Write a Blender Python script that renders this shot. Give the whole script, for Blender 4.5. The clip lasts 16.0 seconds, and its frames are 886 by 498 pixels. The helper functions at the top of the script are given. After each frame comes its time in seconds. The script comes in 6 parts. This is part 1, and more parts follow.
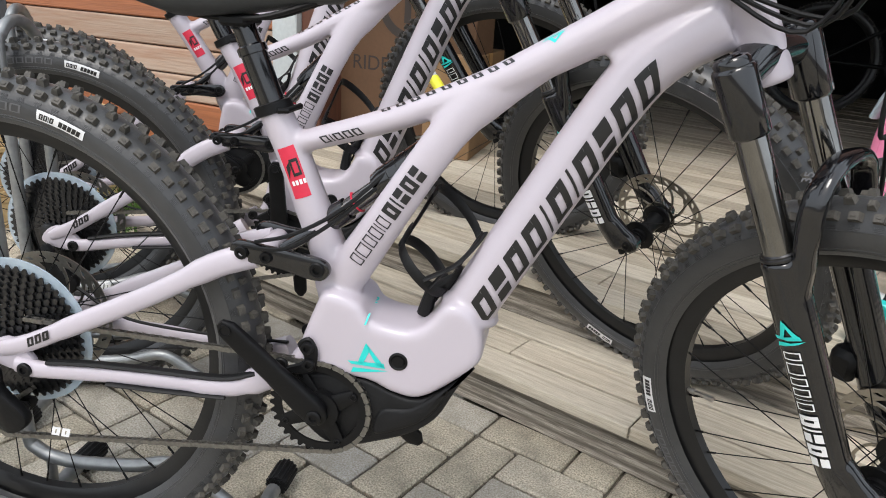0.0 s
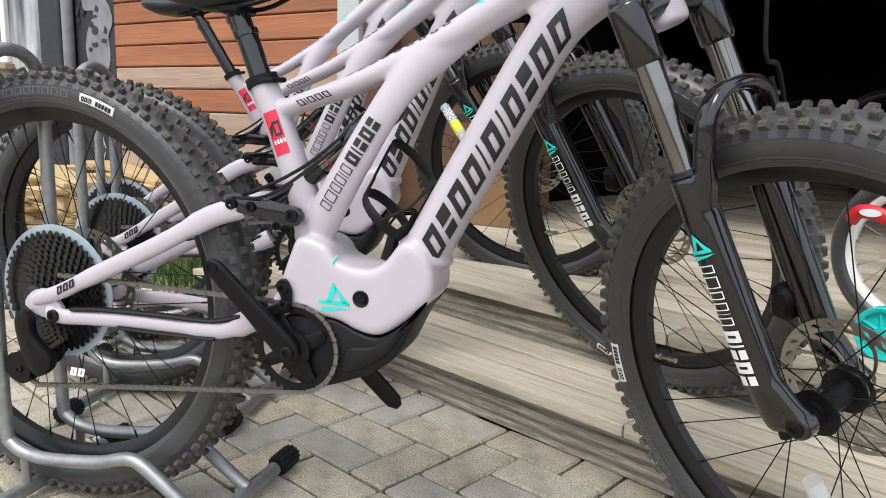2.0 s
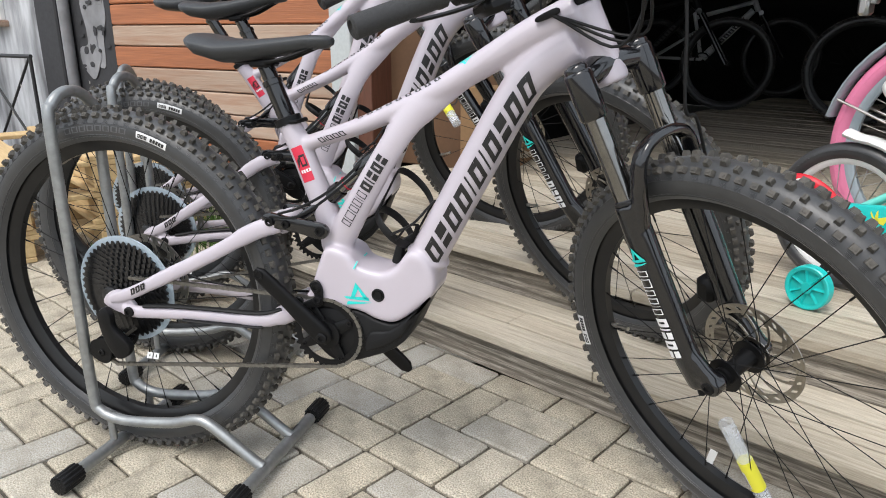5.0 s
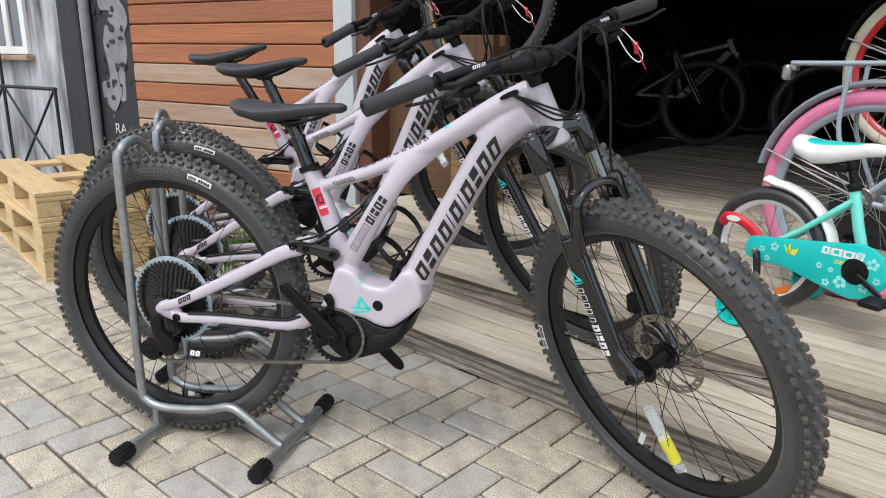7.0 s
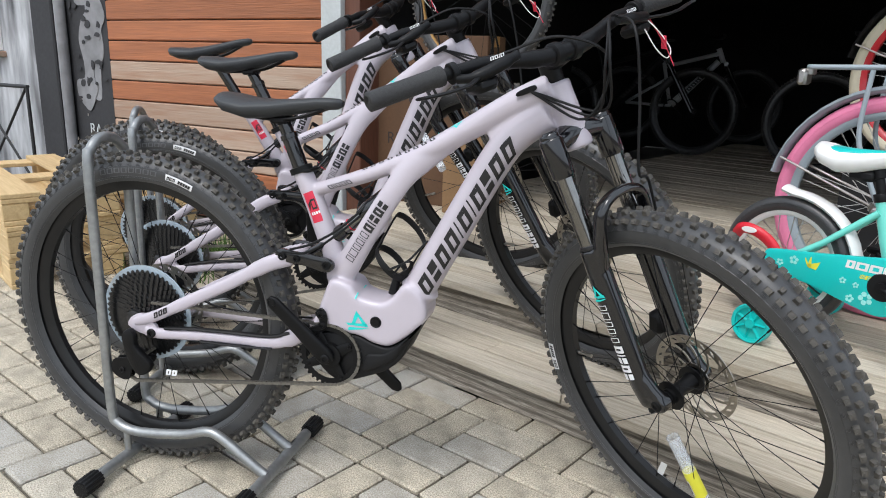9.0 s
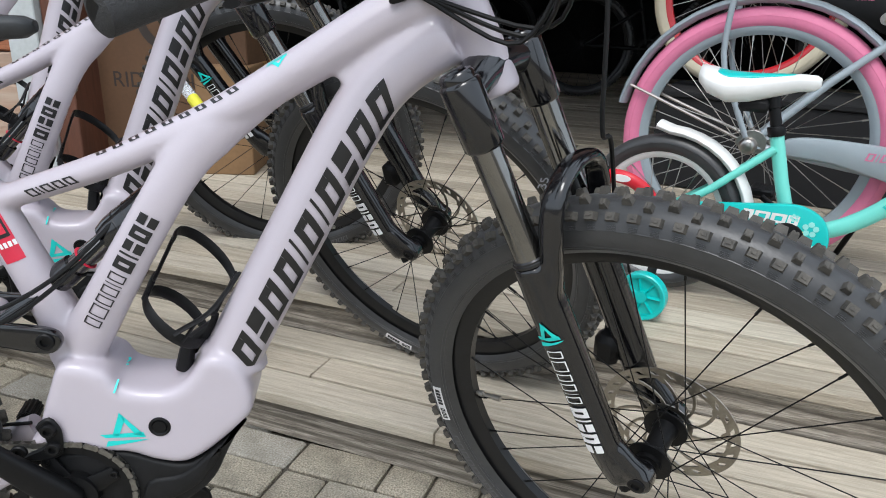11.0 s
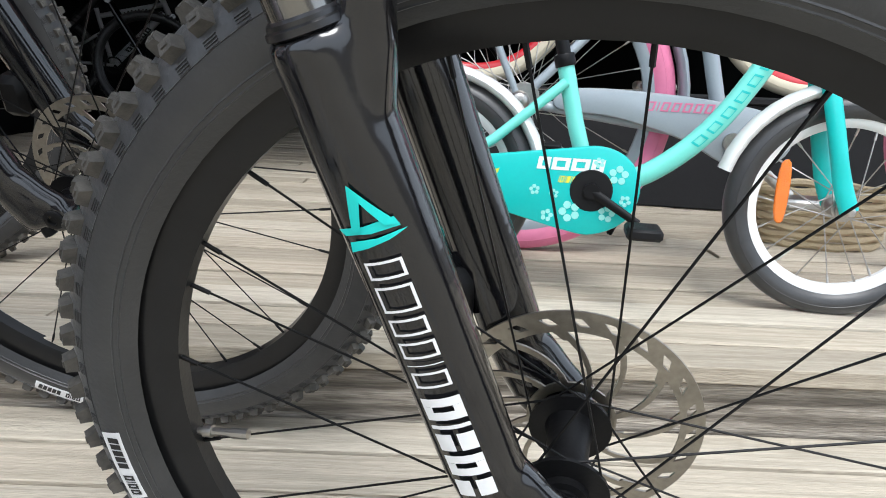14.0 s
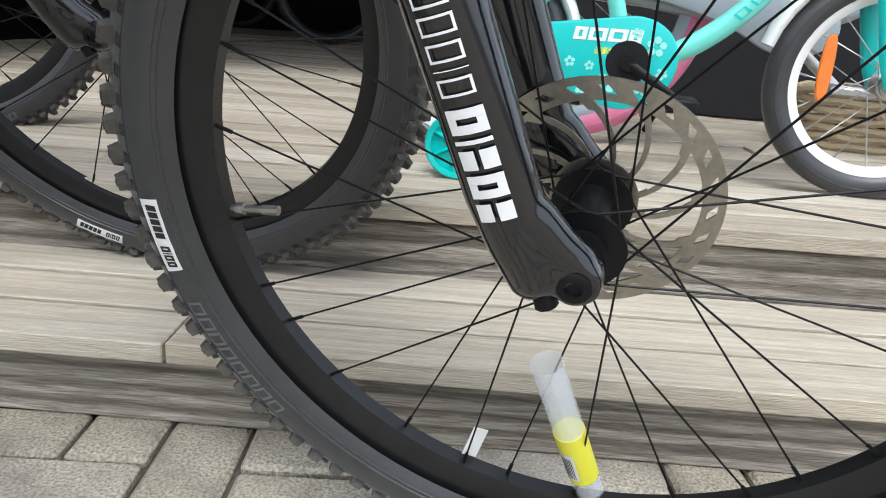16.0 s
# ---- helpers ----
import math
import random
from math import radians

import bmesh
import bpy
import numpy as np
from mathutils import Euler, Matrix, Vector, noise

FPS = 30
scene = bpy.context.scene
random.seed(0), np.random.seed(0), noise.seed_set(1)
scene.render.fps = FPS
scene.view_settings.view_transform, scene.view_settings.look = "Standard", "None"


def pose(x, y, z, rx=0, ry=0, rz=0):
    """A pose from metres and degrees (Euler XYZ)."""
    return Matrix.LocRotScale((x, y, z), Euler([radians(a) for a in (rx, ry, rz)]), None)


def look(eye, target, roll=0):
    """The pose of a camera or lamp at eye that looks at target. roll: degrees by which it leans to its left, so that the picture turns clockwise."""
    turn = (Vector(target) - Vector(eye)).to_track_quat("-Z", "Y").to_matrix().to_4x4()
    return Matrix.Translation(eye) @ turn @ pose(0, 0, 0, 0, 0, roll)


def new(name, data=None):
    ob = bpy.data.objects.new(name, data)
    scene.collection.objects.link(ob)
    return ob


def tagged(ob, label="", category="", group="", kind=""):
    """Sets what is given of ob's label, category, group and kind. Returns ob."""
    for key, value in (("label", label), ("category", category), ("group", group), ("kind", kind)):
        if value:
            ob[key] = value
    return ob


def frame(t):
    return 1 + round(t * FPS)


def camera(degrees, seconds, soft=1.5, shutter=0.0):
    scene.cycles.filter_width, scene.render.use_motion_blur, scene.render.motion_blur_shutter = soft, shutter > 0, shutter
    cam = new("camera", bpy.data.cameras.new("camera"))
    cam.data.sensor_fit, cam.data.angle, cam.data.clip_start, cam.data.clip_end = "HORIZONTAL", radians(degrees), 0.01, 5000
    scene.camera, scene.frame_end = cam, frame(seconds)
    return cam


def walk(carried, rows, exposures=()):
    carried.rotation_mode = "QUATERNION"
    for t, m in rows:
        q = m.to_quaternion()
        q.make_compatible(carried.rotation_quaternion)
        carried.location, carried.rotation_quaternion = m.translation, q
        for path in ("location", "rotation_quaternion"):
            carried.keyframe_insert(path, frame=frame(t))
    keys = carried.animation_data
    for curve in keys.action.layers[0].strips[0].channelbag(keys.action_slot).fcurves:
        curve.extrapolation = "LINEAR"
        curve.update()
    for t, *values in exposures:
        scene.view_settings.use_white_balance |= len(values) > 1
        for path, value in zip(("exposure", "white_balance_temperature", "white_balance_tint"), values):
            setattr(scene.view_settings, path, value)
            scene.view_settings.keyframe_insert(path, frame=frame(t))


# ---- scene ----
cam = camera(63.0, 16.0, soft=1.0)
PATH = [
    (0, (0.746, -0.855, 0.885), (0.453, 1.002, 0.204), 3.8),
    (0.5, (0.811, -0.863, 0.787), (0.409, 1.005, 0.197), 3.5),
    (1, (0.878, -0.894, 0.711), (0.389, 0.985, 0.234), 3.1),
    (1.5, (0.937, -0.936, 0.688), (0.394, 0.947, 0.289), 2.5),
    (2, (0.973, -0.972, 0.689), (0.398, 0.909, 0.327), 1.9),
    (2.5, (1.0, -1.007, 0.697), (0.401, 0.866, 0.336), 1.6),
    (3, (1.011, -1.057, 0.714), (0.402, 0.811, 0.339), 1.3),
    (3.5, (1.03, -1.105, 0.729), (0.428, 0.761, 0.331), 0.7),
    (4, (1.04, -1.125, 0.745), (0.463, 0.736, 0.294), -0.1),
    (4.2, (1.026, -1.117, 0.768), (0.47, 0.741, 0.28), -0.5),
    (6.3, (1.104, -1.446, 1.033), (0.561, 0.373, 0.404), 0.1),
    (6.5, (1.129, -1.475, 1.02), (0.587, 0.356, 0.425), 0.2),
    (7, (1.145, -1.516, 0.993), (0.614, 0.339, 0.467), 0.6),
    (7.5, (1.13, -1.546, 0.972), (0.603, 0.322, 0.49), 1.0),
    (8, (1.114, -1.542, 0.981), (0.579, 0.327, 0.512), 1.4),
    (8.2, (1.108, -1.529, 0.978), (0.568, 0.339, 0.509), 1.6),
    (10.3, (0.915, -1.01, 0.931), (0.791, 0.886, 0.305), 1.2),
    (10.5, (0.893, -0.948, 0.925), (0.855, 0.947, 0.285), 1.2),
    (11, (0.816, -0.799, 0.911), (1.016, 1.076, 0.243), 1.4),
    (11.5, (0.786, -0.652, 0.905), (1.197, 1.179, 0.215), 1.8),
    (12, (0.815, -0.518, 0.88), (1.384, 1.275, 0.199), 1.9),
    (12.5, (0.84, -0.404, 0.812), (1.549, 1.358, 0.185), 1.8),
    (13, (0.861, -0.362, 0.721), (1.687, 1.375, 0.175), 2.0),
    (13.5, (0.883, -0.369, 0.658), (1.781, 1.352, 0.176), 2.6),
    (14, (0.89, -0.373, 0.609), (1.827, 1.332, 0.147), 2.8),
    (14.5, (0.893, -0.383, 0.573), (1.84, 1.31, 0.089), 3.0),
    (15, (0.904, -0.391, 0.541), (1.852, 1.289, 0.013), 3.5),
    (15.5, (0.901, -0.403, 0.51), (1.832, 1.267, -0.078), 4.2),
    (16, (0.881, -0.415, 0.494), (1.728, 1.286, -0.13), 4.1),
]
walk(cam, [(t, look(eye, target, roll)) for t, eye, target, roll in PATH],
     [(0, -0.04, 6500, 10), (2, 0.06, 6500, 10), (4, 0.05, 6500, 10), (7, -0.12, 6350, 10), (10.5, -0.1, 6200, 9), (11.5, -0.26, 6150, 8), (12, -0.2, 6120, 4), (12.5, 0.05, 6550, -6), (13, 0.26, 6200, 4), (13.5, 0.32, 6100, 9), (14.5, 0.14, 6100, 9), (16, 0.14, 6080, 9)])

# ---- world and light: overcast day ----
SUN_EL, SUN_AZ = radians(58), radians(200)
world = bpy.data.worlds.new("overcast_sky")
scene.world = world
world.use_nodes = True
wn, wl = world.node_tree.nodes, world.node_tree.links
sky = wn.new("ShaderNodeTexSky")
sky.sky_type, sky.sun_disc = "NISHITA", False
sky.sun_elevation, sky.sun_rotation = SUN_EL, SUN_AZ
sky.dust_density, sky.air_density = 6.0, 1.0
soft_grey = wn.new("ShaderNodeMixRGB")
soft_grey.inputs[0].default_value = 0.72
soft_grey.inputs[2].default_value = (8.4, 9.1, 9.9, 1)
wl.new(sky.outputs[0], soft_grey.inputs[1])
wl.new(soft_grey.outputs[0], wn["Background"].inputs[0])
wn["Background"].inputs[1].default_value = 0.19
sun = new("sun", bpy.data.lights.new("sun", "SUN"))
sun.data.energy, sun.data.angle, sun.data.color = 1.9, radians(25), (1.0, 0.985, 0.965)
sun.matrix_world = look((math.sin(SUN_AZ) * 10, math.cos(SUN_AZ) * 10, math.tan(SUN_EL) * 10), (0, 0, 0))


# ---- materials ----
def material(name, colour, rough=0.5, metal=0.0, grain=0.0, scale=200.0, stain=0.0, stain_scale=6.0, bump=0.0,
             bump_scale=None, coat=0.0, spread=0.0, dark=None, stretch=None, alpha=1.0, spec=0.5, alt=None, knots=0.0, warp=0.0, rings=0.0, across="Z"):
    """Principled surface with fine grain, larger stains, bump and a random shift from piece to piece."""
    m = bpy.data.materials.new(name)
    m.use_nodes = True
    n, l = m.node_tree.nodes, m.node_tree.links
    b = n["Principled BSDF"]
    b.inputs["Roughness"].default_value, b.inputs["Metallic"].default_value = rough, metal
    b.inputs["Coat Weight"].default_value, b.inputs["Coat Roughness"].default_value = coat, 0.08
    b.inputs["Specular IOR Level"].default_value = spec
    if alpha < 1:
        b.inputs["Alpha"].default_value = alpha
    co = n.new("ShaderNodeTexCoord").outputs["Object"]
    if stretch:
        mp = n.new("ShaderNodeMapping")
        mp.inputs["Scale"].default_value = stretch
        l.new(co, mp.inputs[0])
        co = mp.outputs[0]

    def noise_at(s, detail=4):
        t = n.new("ShaderNodeTexNoise")
        t.inputs["Scale"].default_value, t.inputs["Detail"].default_value = s, detail
        t.inputs["Distortion"].default_value = warp
        l.new(co, t.inputs["Vector"])
        return t.outputs["Fac"]

    def mix(a, other, fac, mode="MIX"):
        x = n.new("ShaderNodeMixRGB")
        x.blend_type = mode
        for socket, value in zip(x.inputs, (fac, a, other)):
            if isinstance(value, (float, tuple)):
                socket.default_value = value
            else:
                l.new(value, socket)
        return x.outputs[0]

    def ramp(fac, lo, hi):
        r = n.new("ShaderNodeMapRange")
        r.inputs[1].default_value, r.inputs[2].default_value = lo, hi
        l.new(fac, r.inputs[0])
        return r.outputs[0]

    c = (*colour, 1.0)
    if alt:
        # some pieces take the other colour
        pick = n.new("ShaderNodeObjectInfo")
        c = mix(c, (*alt, 1.0), ramp(pick.outputs["Random"], 0.45, 0.95))
    shade = tuple(v * 0.45 for v in colour) + (1.0,) if dark is None else (*dark, 1.0)
    if stain:
        f = n.new("ShaderNodeMath")
        f.operation = "MULTIPLY"
        f.inputs[1].default_value = stain
        l.new(ramp(noise_at(stain_scale, 6), 0.42, 0.68), f.inputs[0])
        c = mix(c, shade, f.outputs[0])
    if grain:
        g = n.new("ShaderNodeMath")
        g.operation = "MULTIPLY"
        g.inputs[1].default_value = grain
        l.new(ramp(noise_at(scale, 5), 0.35, 0.7), g.inputs[0])
        c = mix(c, shade, g.outputs[0])
    if rings:
        # curved year rings along the board
        wave = n.new("ShaderNodeTexWave")
        wave.bands_direction = across
        for socket, value in (("Scale", 0.38), ("Distortion", 11.0), ("Detail", 4.0), ("Detail Scale", 0.55), ("Detail Roughness", 0.65)):
            wave.inputs[socket].default_value = value
        l.new(co, wave.inputs["Vector"])
        g = n.new("ShaderNodeMath")
        g.operation = "MULTIPLY"
        g.inputs[1].default_value = rings
        l.new(ramp(wave.outputs["Fac"], 0.45, 0.95), g.inputs[0])
        c = mix(c, shade, g.outputs[0])
    if knots:
        vo = n.new("ShaderNodeTexVoronoi")
        vo.inputs["Scale"].default_value = knots
        l.new(co, vo.inputs["Vector"])
        c = mix(shade, c, ramp(vo.outputs["Distance"], 0.02, 0.1))
    if spread:
        info = n.new("ShaderNodeObjectInfo")
        hsv = n.new("ShaderNodeHueSaturation")
        r = n.new("ShaderNodeMapRange")
        r.inputs[3].default_value, r.inputs[4].default_value = 1 - spread, 1 + spread
        l.new(info.outputs["Random"], r.inputs[0])
        l.new(r.outputs[0], hsv.inputs["Value"])
        if isinstance(c, tuple):
            hsv.inputs["Color"].default_value = c
        else:
            l.new(c, hsv.inputs["Color"])
        c = hsv.outputs[0]
    if isinstance(c, tuple):
        b.inputs["Base Color"].default_value = c
    else:
        l.new(c, b.inputs["Base Color"])
    if bump:
        u = n.new("ShaderNodeBump")
        u.inputs["Strength"].default_value, u.inputs["Distance"].default_value = bump, 0.004
        l.new(noise_at(bump_scale or scale, 6), u.inputs["Height"])
        l.new(u.outputs[0], b.inputs["Normal"])
    return m


M_FRAME = material("lilac_white_paint", (0.485, 0.438, 0.483), 0.34, 0.0, grain=0.06, scale=900, stain=0.05, stain_scale=9, coat=0.35)
M_BLACK = material("black_paint", (0.006, 0.006, 0.0072), 0.13, 0.0, grain=0.3, scale=40, bump=0.01, bump_scale=60, coat=0.7, spec=0.4)
M_SATIN = material("satin_black", (0.006, 0.006, 0.0065), 0.42, 0.0, grain=0.4, scale=90, bump=0.08, bump_scale=300, spec=0.2)
M_PLASTIC = material("black_plastic", (0.009, 0.009, 0.0095), 0.5, 0.0, grain=0.4, scale=60, bump=0.15, bump_scale=500, spec=0.22)
M_RUBBER = material("tyre_rubber", (0.025, 0.0255, 0.027), 0.38, 0.0, grain=0.35, scale=60, stain=0.5, stain_scale=9, dark=(0.05, 0.05, 0.05), bump=0.1, bump_scale=260, spec=0.55)
M_KNOB = material("dusty_tread_rubber", (0.05, 0.047, 0.042), 0.66, 0.0, grain=0.6, scale=120, stain=0.6, stain_scale=30, dark=(0.11, 0.1, 0.085), bump=0.3, bump_scale=400, spec=0.4)
M_RUBBER.node_tree.nodes["Principled BSDF"].inputs["Sheen Weight"].default_value = 0.16
M_RUBBER.node_tree.nodes["Principled BSDF"].inputs["Sheen Roughness"].default_value = 0.45
M_GRIP = material("grip_rubber", (0.03, 0.03, 0.031), 0.7, 0.0, grain=0.5, scale=200, bump=0.5, bump_scale=700)
M_RIM = material("black_rim", (0.013, 0.013, 0.0135), 0.3, 0.0, grain=0.4, scale=30, bump=0.05, bump_scale=200, spec=0.32)
M_STANCHION = material("smoked_chrome", (0.25, 0.245, 0.235), 0.1, 0.97, grain=0.25, scale=30, stain=0.45, stain_scale=10)
M_STEEL = material("brushed_steel", (0.52, 0.5, 0.47), 0.32, 1.0, grain=0.3, scale=150, stain=0.3, stain_scale=20)
M_DISC = material("brake_disc_steel", (0.42, 0.39, 0.34), 0.36, 1.0, grain=0.3, scale=200, bump=0.1, bump_scale=900)
M_CHAIN = material("oiled_chain", (0.25, 0.24, 0.22), 0.4, 0.9, grain=0.6, scale=200)
M_CASSETTE = material("dark_cassette", (0.07, 0.07, 0.073), 0.3, 0.9, grain=0.5, scale=120)
M_ZINC = material("zinc_stand", (0.36, 0.37, 0.37), 0.42, 0.75, grain=0.35, scale=70, stain=0.35, stain_scale=15, bump=0.05, bump_scale=120)
M_TURQ = material("turquoise_decal", (0.02, 0.58, 0.53), 0.4)
M_DECAL = material("black_decal", (0.012, 0.012, 0.013), 0.3)
M_WHITE = material("white_decal", (0.75, 0.75, 0.75), 0.45, grain=0.05, scale=300)
M_GREYMARK = material("grey_moulded_mark", (0.11, 0.11, 0.115), 0.55)
M_RED = material("red_sticker", (0.62, 0.025, 0.06), 0.4, stain=0.15, stain_scale=60)
M_SADDLE = material("saddle_vinyl", (0.026, 0.028, 0.03), 0.5, grain=0.3, scale=300, bump=0.2, bump_scale=900)
M_CLEAR = bpy.data.materials.new("clear_plastic")
M_CLEAR.use_nodes = True
cb = M_CLEAR.node_tree.nodes["Principled BSDF"]
cb.inputs["Base Color"].default_value, cb.inputs["Roughness"].default_value = (0.78, 0.81, 0.84, 1), 0.2
cb.inputs["Alpha"].default_value = 0.3
M_GUARDDISC = material("smoky_clear_plastic", (0.5, 0.6, 0.68), 0.25, grain=0.15, scale=90, alpha=0.55)
M_MINT = material("mint_paint", (0.17, 0.66, 0.56), 0.3, grain=0.05, scale=300, coat=0.5)
M_GUARD = material("turquoise_guard", (0.01, 0.5, 0.47), 0.38, grain=0.06, scale=200, coat=0.2)
M_PALE = material("pale_turquoise_print", (0.3, 0.72, 0.66), 0.45)
M_YELLOW = material("yellow_print", (0.72, 0.68, 0.05), 0.45)
M_WHITEP = material("white_plastic", (0.76, 0.76, 0.74), 0.38, grain=0.05, scale=60, coat=0.2)
M_PINK = material("pink_tyre", (0.72, 0.2, 0.34), 0.55, grain=0.1, scale=60, stain=0.2, stain_scale=10)
M_GREYB = material("grey_blue_paint", (0.3, 0.345, 0.375), 0.32, grain=0.06, scale=200, coat=0.4)
M_CREAM = material("cream_tyre", (0.6, 0.54, 0.4), 0.6, stain=0.2, stain_scale=9)
M_REDRIM = material("red_rim", (0.5, 0.012, 0.02), 0.3, coat=0.4)
M_ABUS = material("red_lock_sleeve", (0.6, 0.015, 0.03), 0.42, grain=0.1, scale=200)
M_ORANGE = material("orange_reflector", (0.85, 0.2, 0.01), 0.2, coat=0.6, bump=0.6, bump_scale=700)
M_WICKER = material("wicker", (0.5, 0.4, 0.25), 0.7, grain=0.5, scale=300, stretch=(1, 1, 4), bump=0.8, bump_scale=200)
M_PAVER = material("concrete_paver", (0.74, 0.655, 0.51), 0.92, grain=0.95, scale=260, stain=0.65, stain_scale=13, spread=0.2, bump=1.0, bump_scale=260, alt=(0.41, 0.4, 0.375), knots=70, spec=0.3, dark=(0.24, 0.215, 0.17))
M_JOINT = material("joint_sand", (0.14, 0.122, 0.095), 0.95, grain=0.7, scale=150, stain=0.5, stain_scale=4, bump=0.8, bump_scale=300)
M_BOARD = material("weathered_board", (0.62, 0.54, 0.42), 0.85, grain=0.55, scale=15, stain=0.5, stain_scale=2.2, spread=0.24, bump=0.6, bump_scale=17, stretch=(2.2, 46, 46), dark=(0.27, 0.23, 0.175), spec=0.25, alt=(0.54, 0.49, 0.4), warp=0.5, rings=0.12, across="Y")
# rough streaky grain; tone also lowered to imitate shade on the upright faces
M_RISER = material("rough_shaded_riser", (0.52, 0.465, 0.39), 0.9, grain=0.7, scale=9, stain=0.55, stain_scale=1.6, spread=0.1, bump=1.0, bump_scale=11, stretch=(1.8, 30, 30), dark=(0.07, 0.058, 0.045), spec=0.2, warp=1.2, rings=0.6)
M_CLAD = material("stained_cladding", (0.42, 0.15, 0.06), 0.6, grain=0.6, scale=11, stain=0.55, stain_scale=1.6, spread=0.16, bump=0.6, bump_scale=14, stretch=(0.4, 14, 14), dark=(0.2, 0.075, 0.035))
M_CLADW = material("worn_cladding", (0.34, 0.2, 0.13), 0.75, grain=0.6, scale=6, stain=0.8, stain_scale=1.4, spread=0.12, bump=0.7, bump_scale=9, stretch=(0.7, 12, 12), dark=(0.45, 0.36, 0.28))
M_PALLET = material("pallet_pine", (0.57, 0.42, 0.22), 0.75, grain=0.4, scale=8, stain=0.25, stain_scale=1.6, spread=0.14, bump=0.5, bump_scale=10, stretch=(0.8, 11, 11), dark=(0.32, 0.2, 0.08))
M_WALLW = material("grey_painted_render", (0.55, 0.56, 0.58), 0.8, grain=0.35, scale=9, stain=0.95, stain_scale=2.2, dark=(0.05, 0.05, 0.055), bump=0.5, bump_scale=120, stretch=(2.6, 2.6, 0.5))
M_MURALD = material("charcoal_paint", (0.03, 0.03, 0.033), 0.75, grain=0.4, scale=40, bump=0.3, bump_scale=160)
M_MURALG = material("grey_mural_paint", (0.26, 0.26, 0.27), 0.75, grain=0.5, scale=14, stain=0.5, stain_scale=4, bump=0.3, bump_scale=160)
M_POST = material("off_white_trim", (0.5, 0.53, 0.53), 0.6, grain=0.2, scale=60, stain=0.25, stain_scale=4)
M_BROWN = material("brown_jamb", (0.12, 0.045, 0.025), 0.6, grain=0.5, scale=9, stretch=(6, 6, 0.8), bump=0.4, bump_scale=12)
# near black; stands in for shade inside the shop and below the deck
M_INNER = material("black_and_shade", (0.008, 0.008, 0.009), 0.9, grain=0.4, scale=8, bump=0.3, bump_scale=40)
M_CARD = material("brown_cardboard", (0.24, 0.14, 0.065), 0.8, grain=0.2, scale=60, stain=0.3, stain_scale=5, bump=0.2, bump_scale=90)
# the same brown card darkened, with the shade of the doorway in its colour
M_CARD_SHADE = material("shaded_cardboard", (0.12, 0.062, 0.03), 0.8, grain=0.2, scale=60, stain=0.35, stain_scale=5, bump=0.2, bump_scale=90)
M_PRINT = material("brown_black_print", (0.03, 0.022, 0.018), 0.7)
M_IRON = material("black_iron", (0.015, 0.015, 0.016), 0.5, grain=0.4, scale=60)
M_LEAF = material("grass_blade", (0.09, 0.19, 0.03), 0.6, grain=0.3, scale=60, spread=0.2)
M_DARKBIKE = material("silver_grey_paint", (0.55, 0.56, 0.57), 0.35, grain=0.1, scale=50, coat=0.3)
M_TAN = material("tan_sidewall", (0.4, 0.22, 0.07), 0.6, grain=0.2, scale=60)
M_GLASS = material("window_glass", (0.05, 0.06, 0.07), 0.05, coat=1.0)


# ---- mesh helpers ----
def shape(v, f):
    return [tuple(map(float, p)) for p in v], [tuple(q) for q in f]


def join(*shapes):
    v, f = [], []
    for a, b in shapes:
        k = len(v)
        v += a
        f += [tuple(i + k for i in q) for q in b]
    return v, f


def moved(s, m):
    return [tuple(m @ Vector(p)) for p in s[0]], s[1]


def mesh_of(name, s, mat, smooth=True, angle=40):
    me = bpy.data.meshes.new(name)
    me.from_pydata(s[0], [], s[1])
    me.materials.append(mat)
    me.update()
    if smooth:
        me.shade_smooth()
        me.set_sharp_from_angle(angle=radians(angle))
    return me


def part(name, s, mat, parent, label="", m=None, smooth=True, angle=40):
    """One mesh object under a thing or a part. s: verts and faces, or a ready mesh."""
    me = s if isinstance(s, bpy.types.Mesh) else mesh_of(name, s, mat, smooth, angle)
    ob = new(name, me)
    ob.parent = parent
    if m is not None:
        ob.matrix_basis = m
    return tagged(ob, label)


def thing(name, label, category, group="", m=None, kind=""):
    ob = new(name)
    ob.empty_display_size = 0.1
    if m is not None:
        ob.matrix_basis = m
    return tagged(ob, label, category, group, kind)


def solid(name, s, mat, label, category, group="", kind="", m=None, smooth=True, angle=40):
    ob = new(name, mesh_of(name, s, mat, smooth, angle))
    if m is not None:
        ob.matrix_basis = m
    return tagged(ob, label, category, group, kind)


def spline(points, per=6):
    """Catmull-Rom through the points, per steps between two of them."""
    p = [Vector(q) for q in points]
    p = [2 * p[0] - p[1]] + p + [2 * p[-1] - p[-2]]
    out = []
    for i in range(1, len(p) - 2):
        for k in range(per):
            t = k / per
            out.append(0.5 * (2 * p[i] + (p[i + 1] - p[i - 1]) * t + (2 * p[i - 1] - 5 * p[i] + 4 * p[i + 1] - p[i + 2]) * t * t
                              + (3 * p[i] - p[i - 1] - 3 * p[i + 1] + p[i + 2]) * t ** 3))
    return out + [p[-2]]


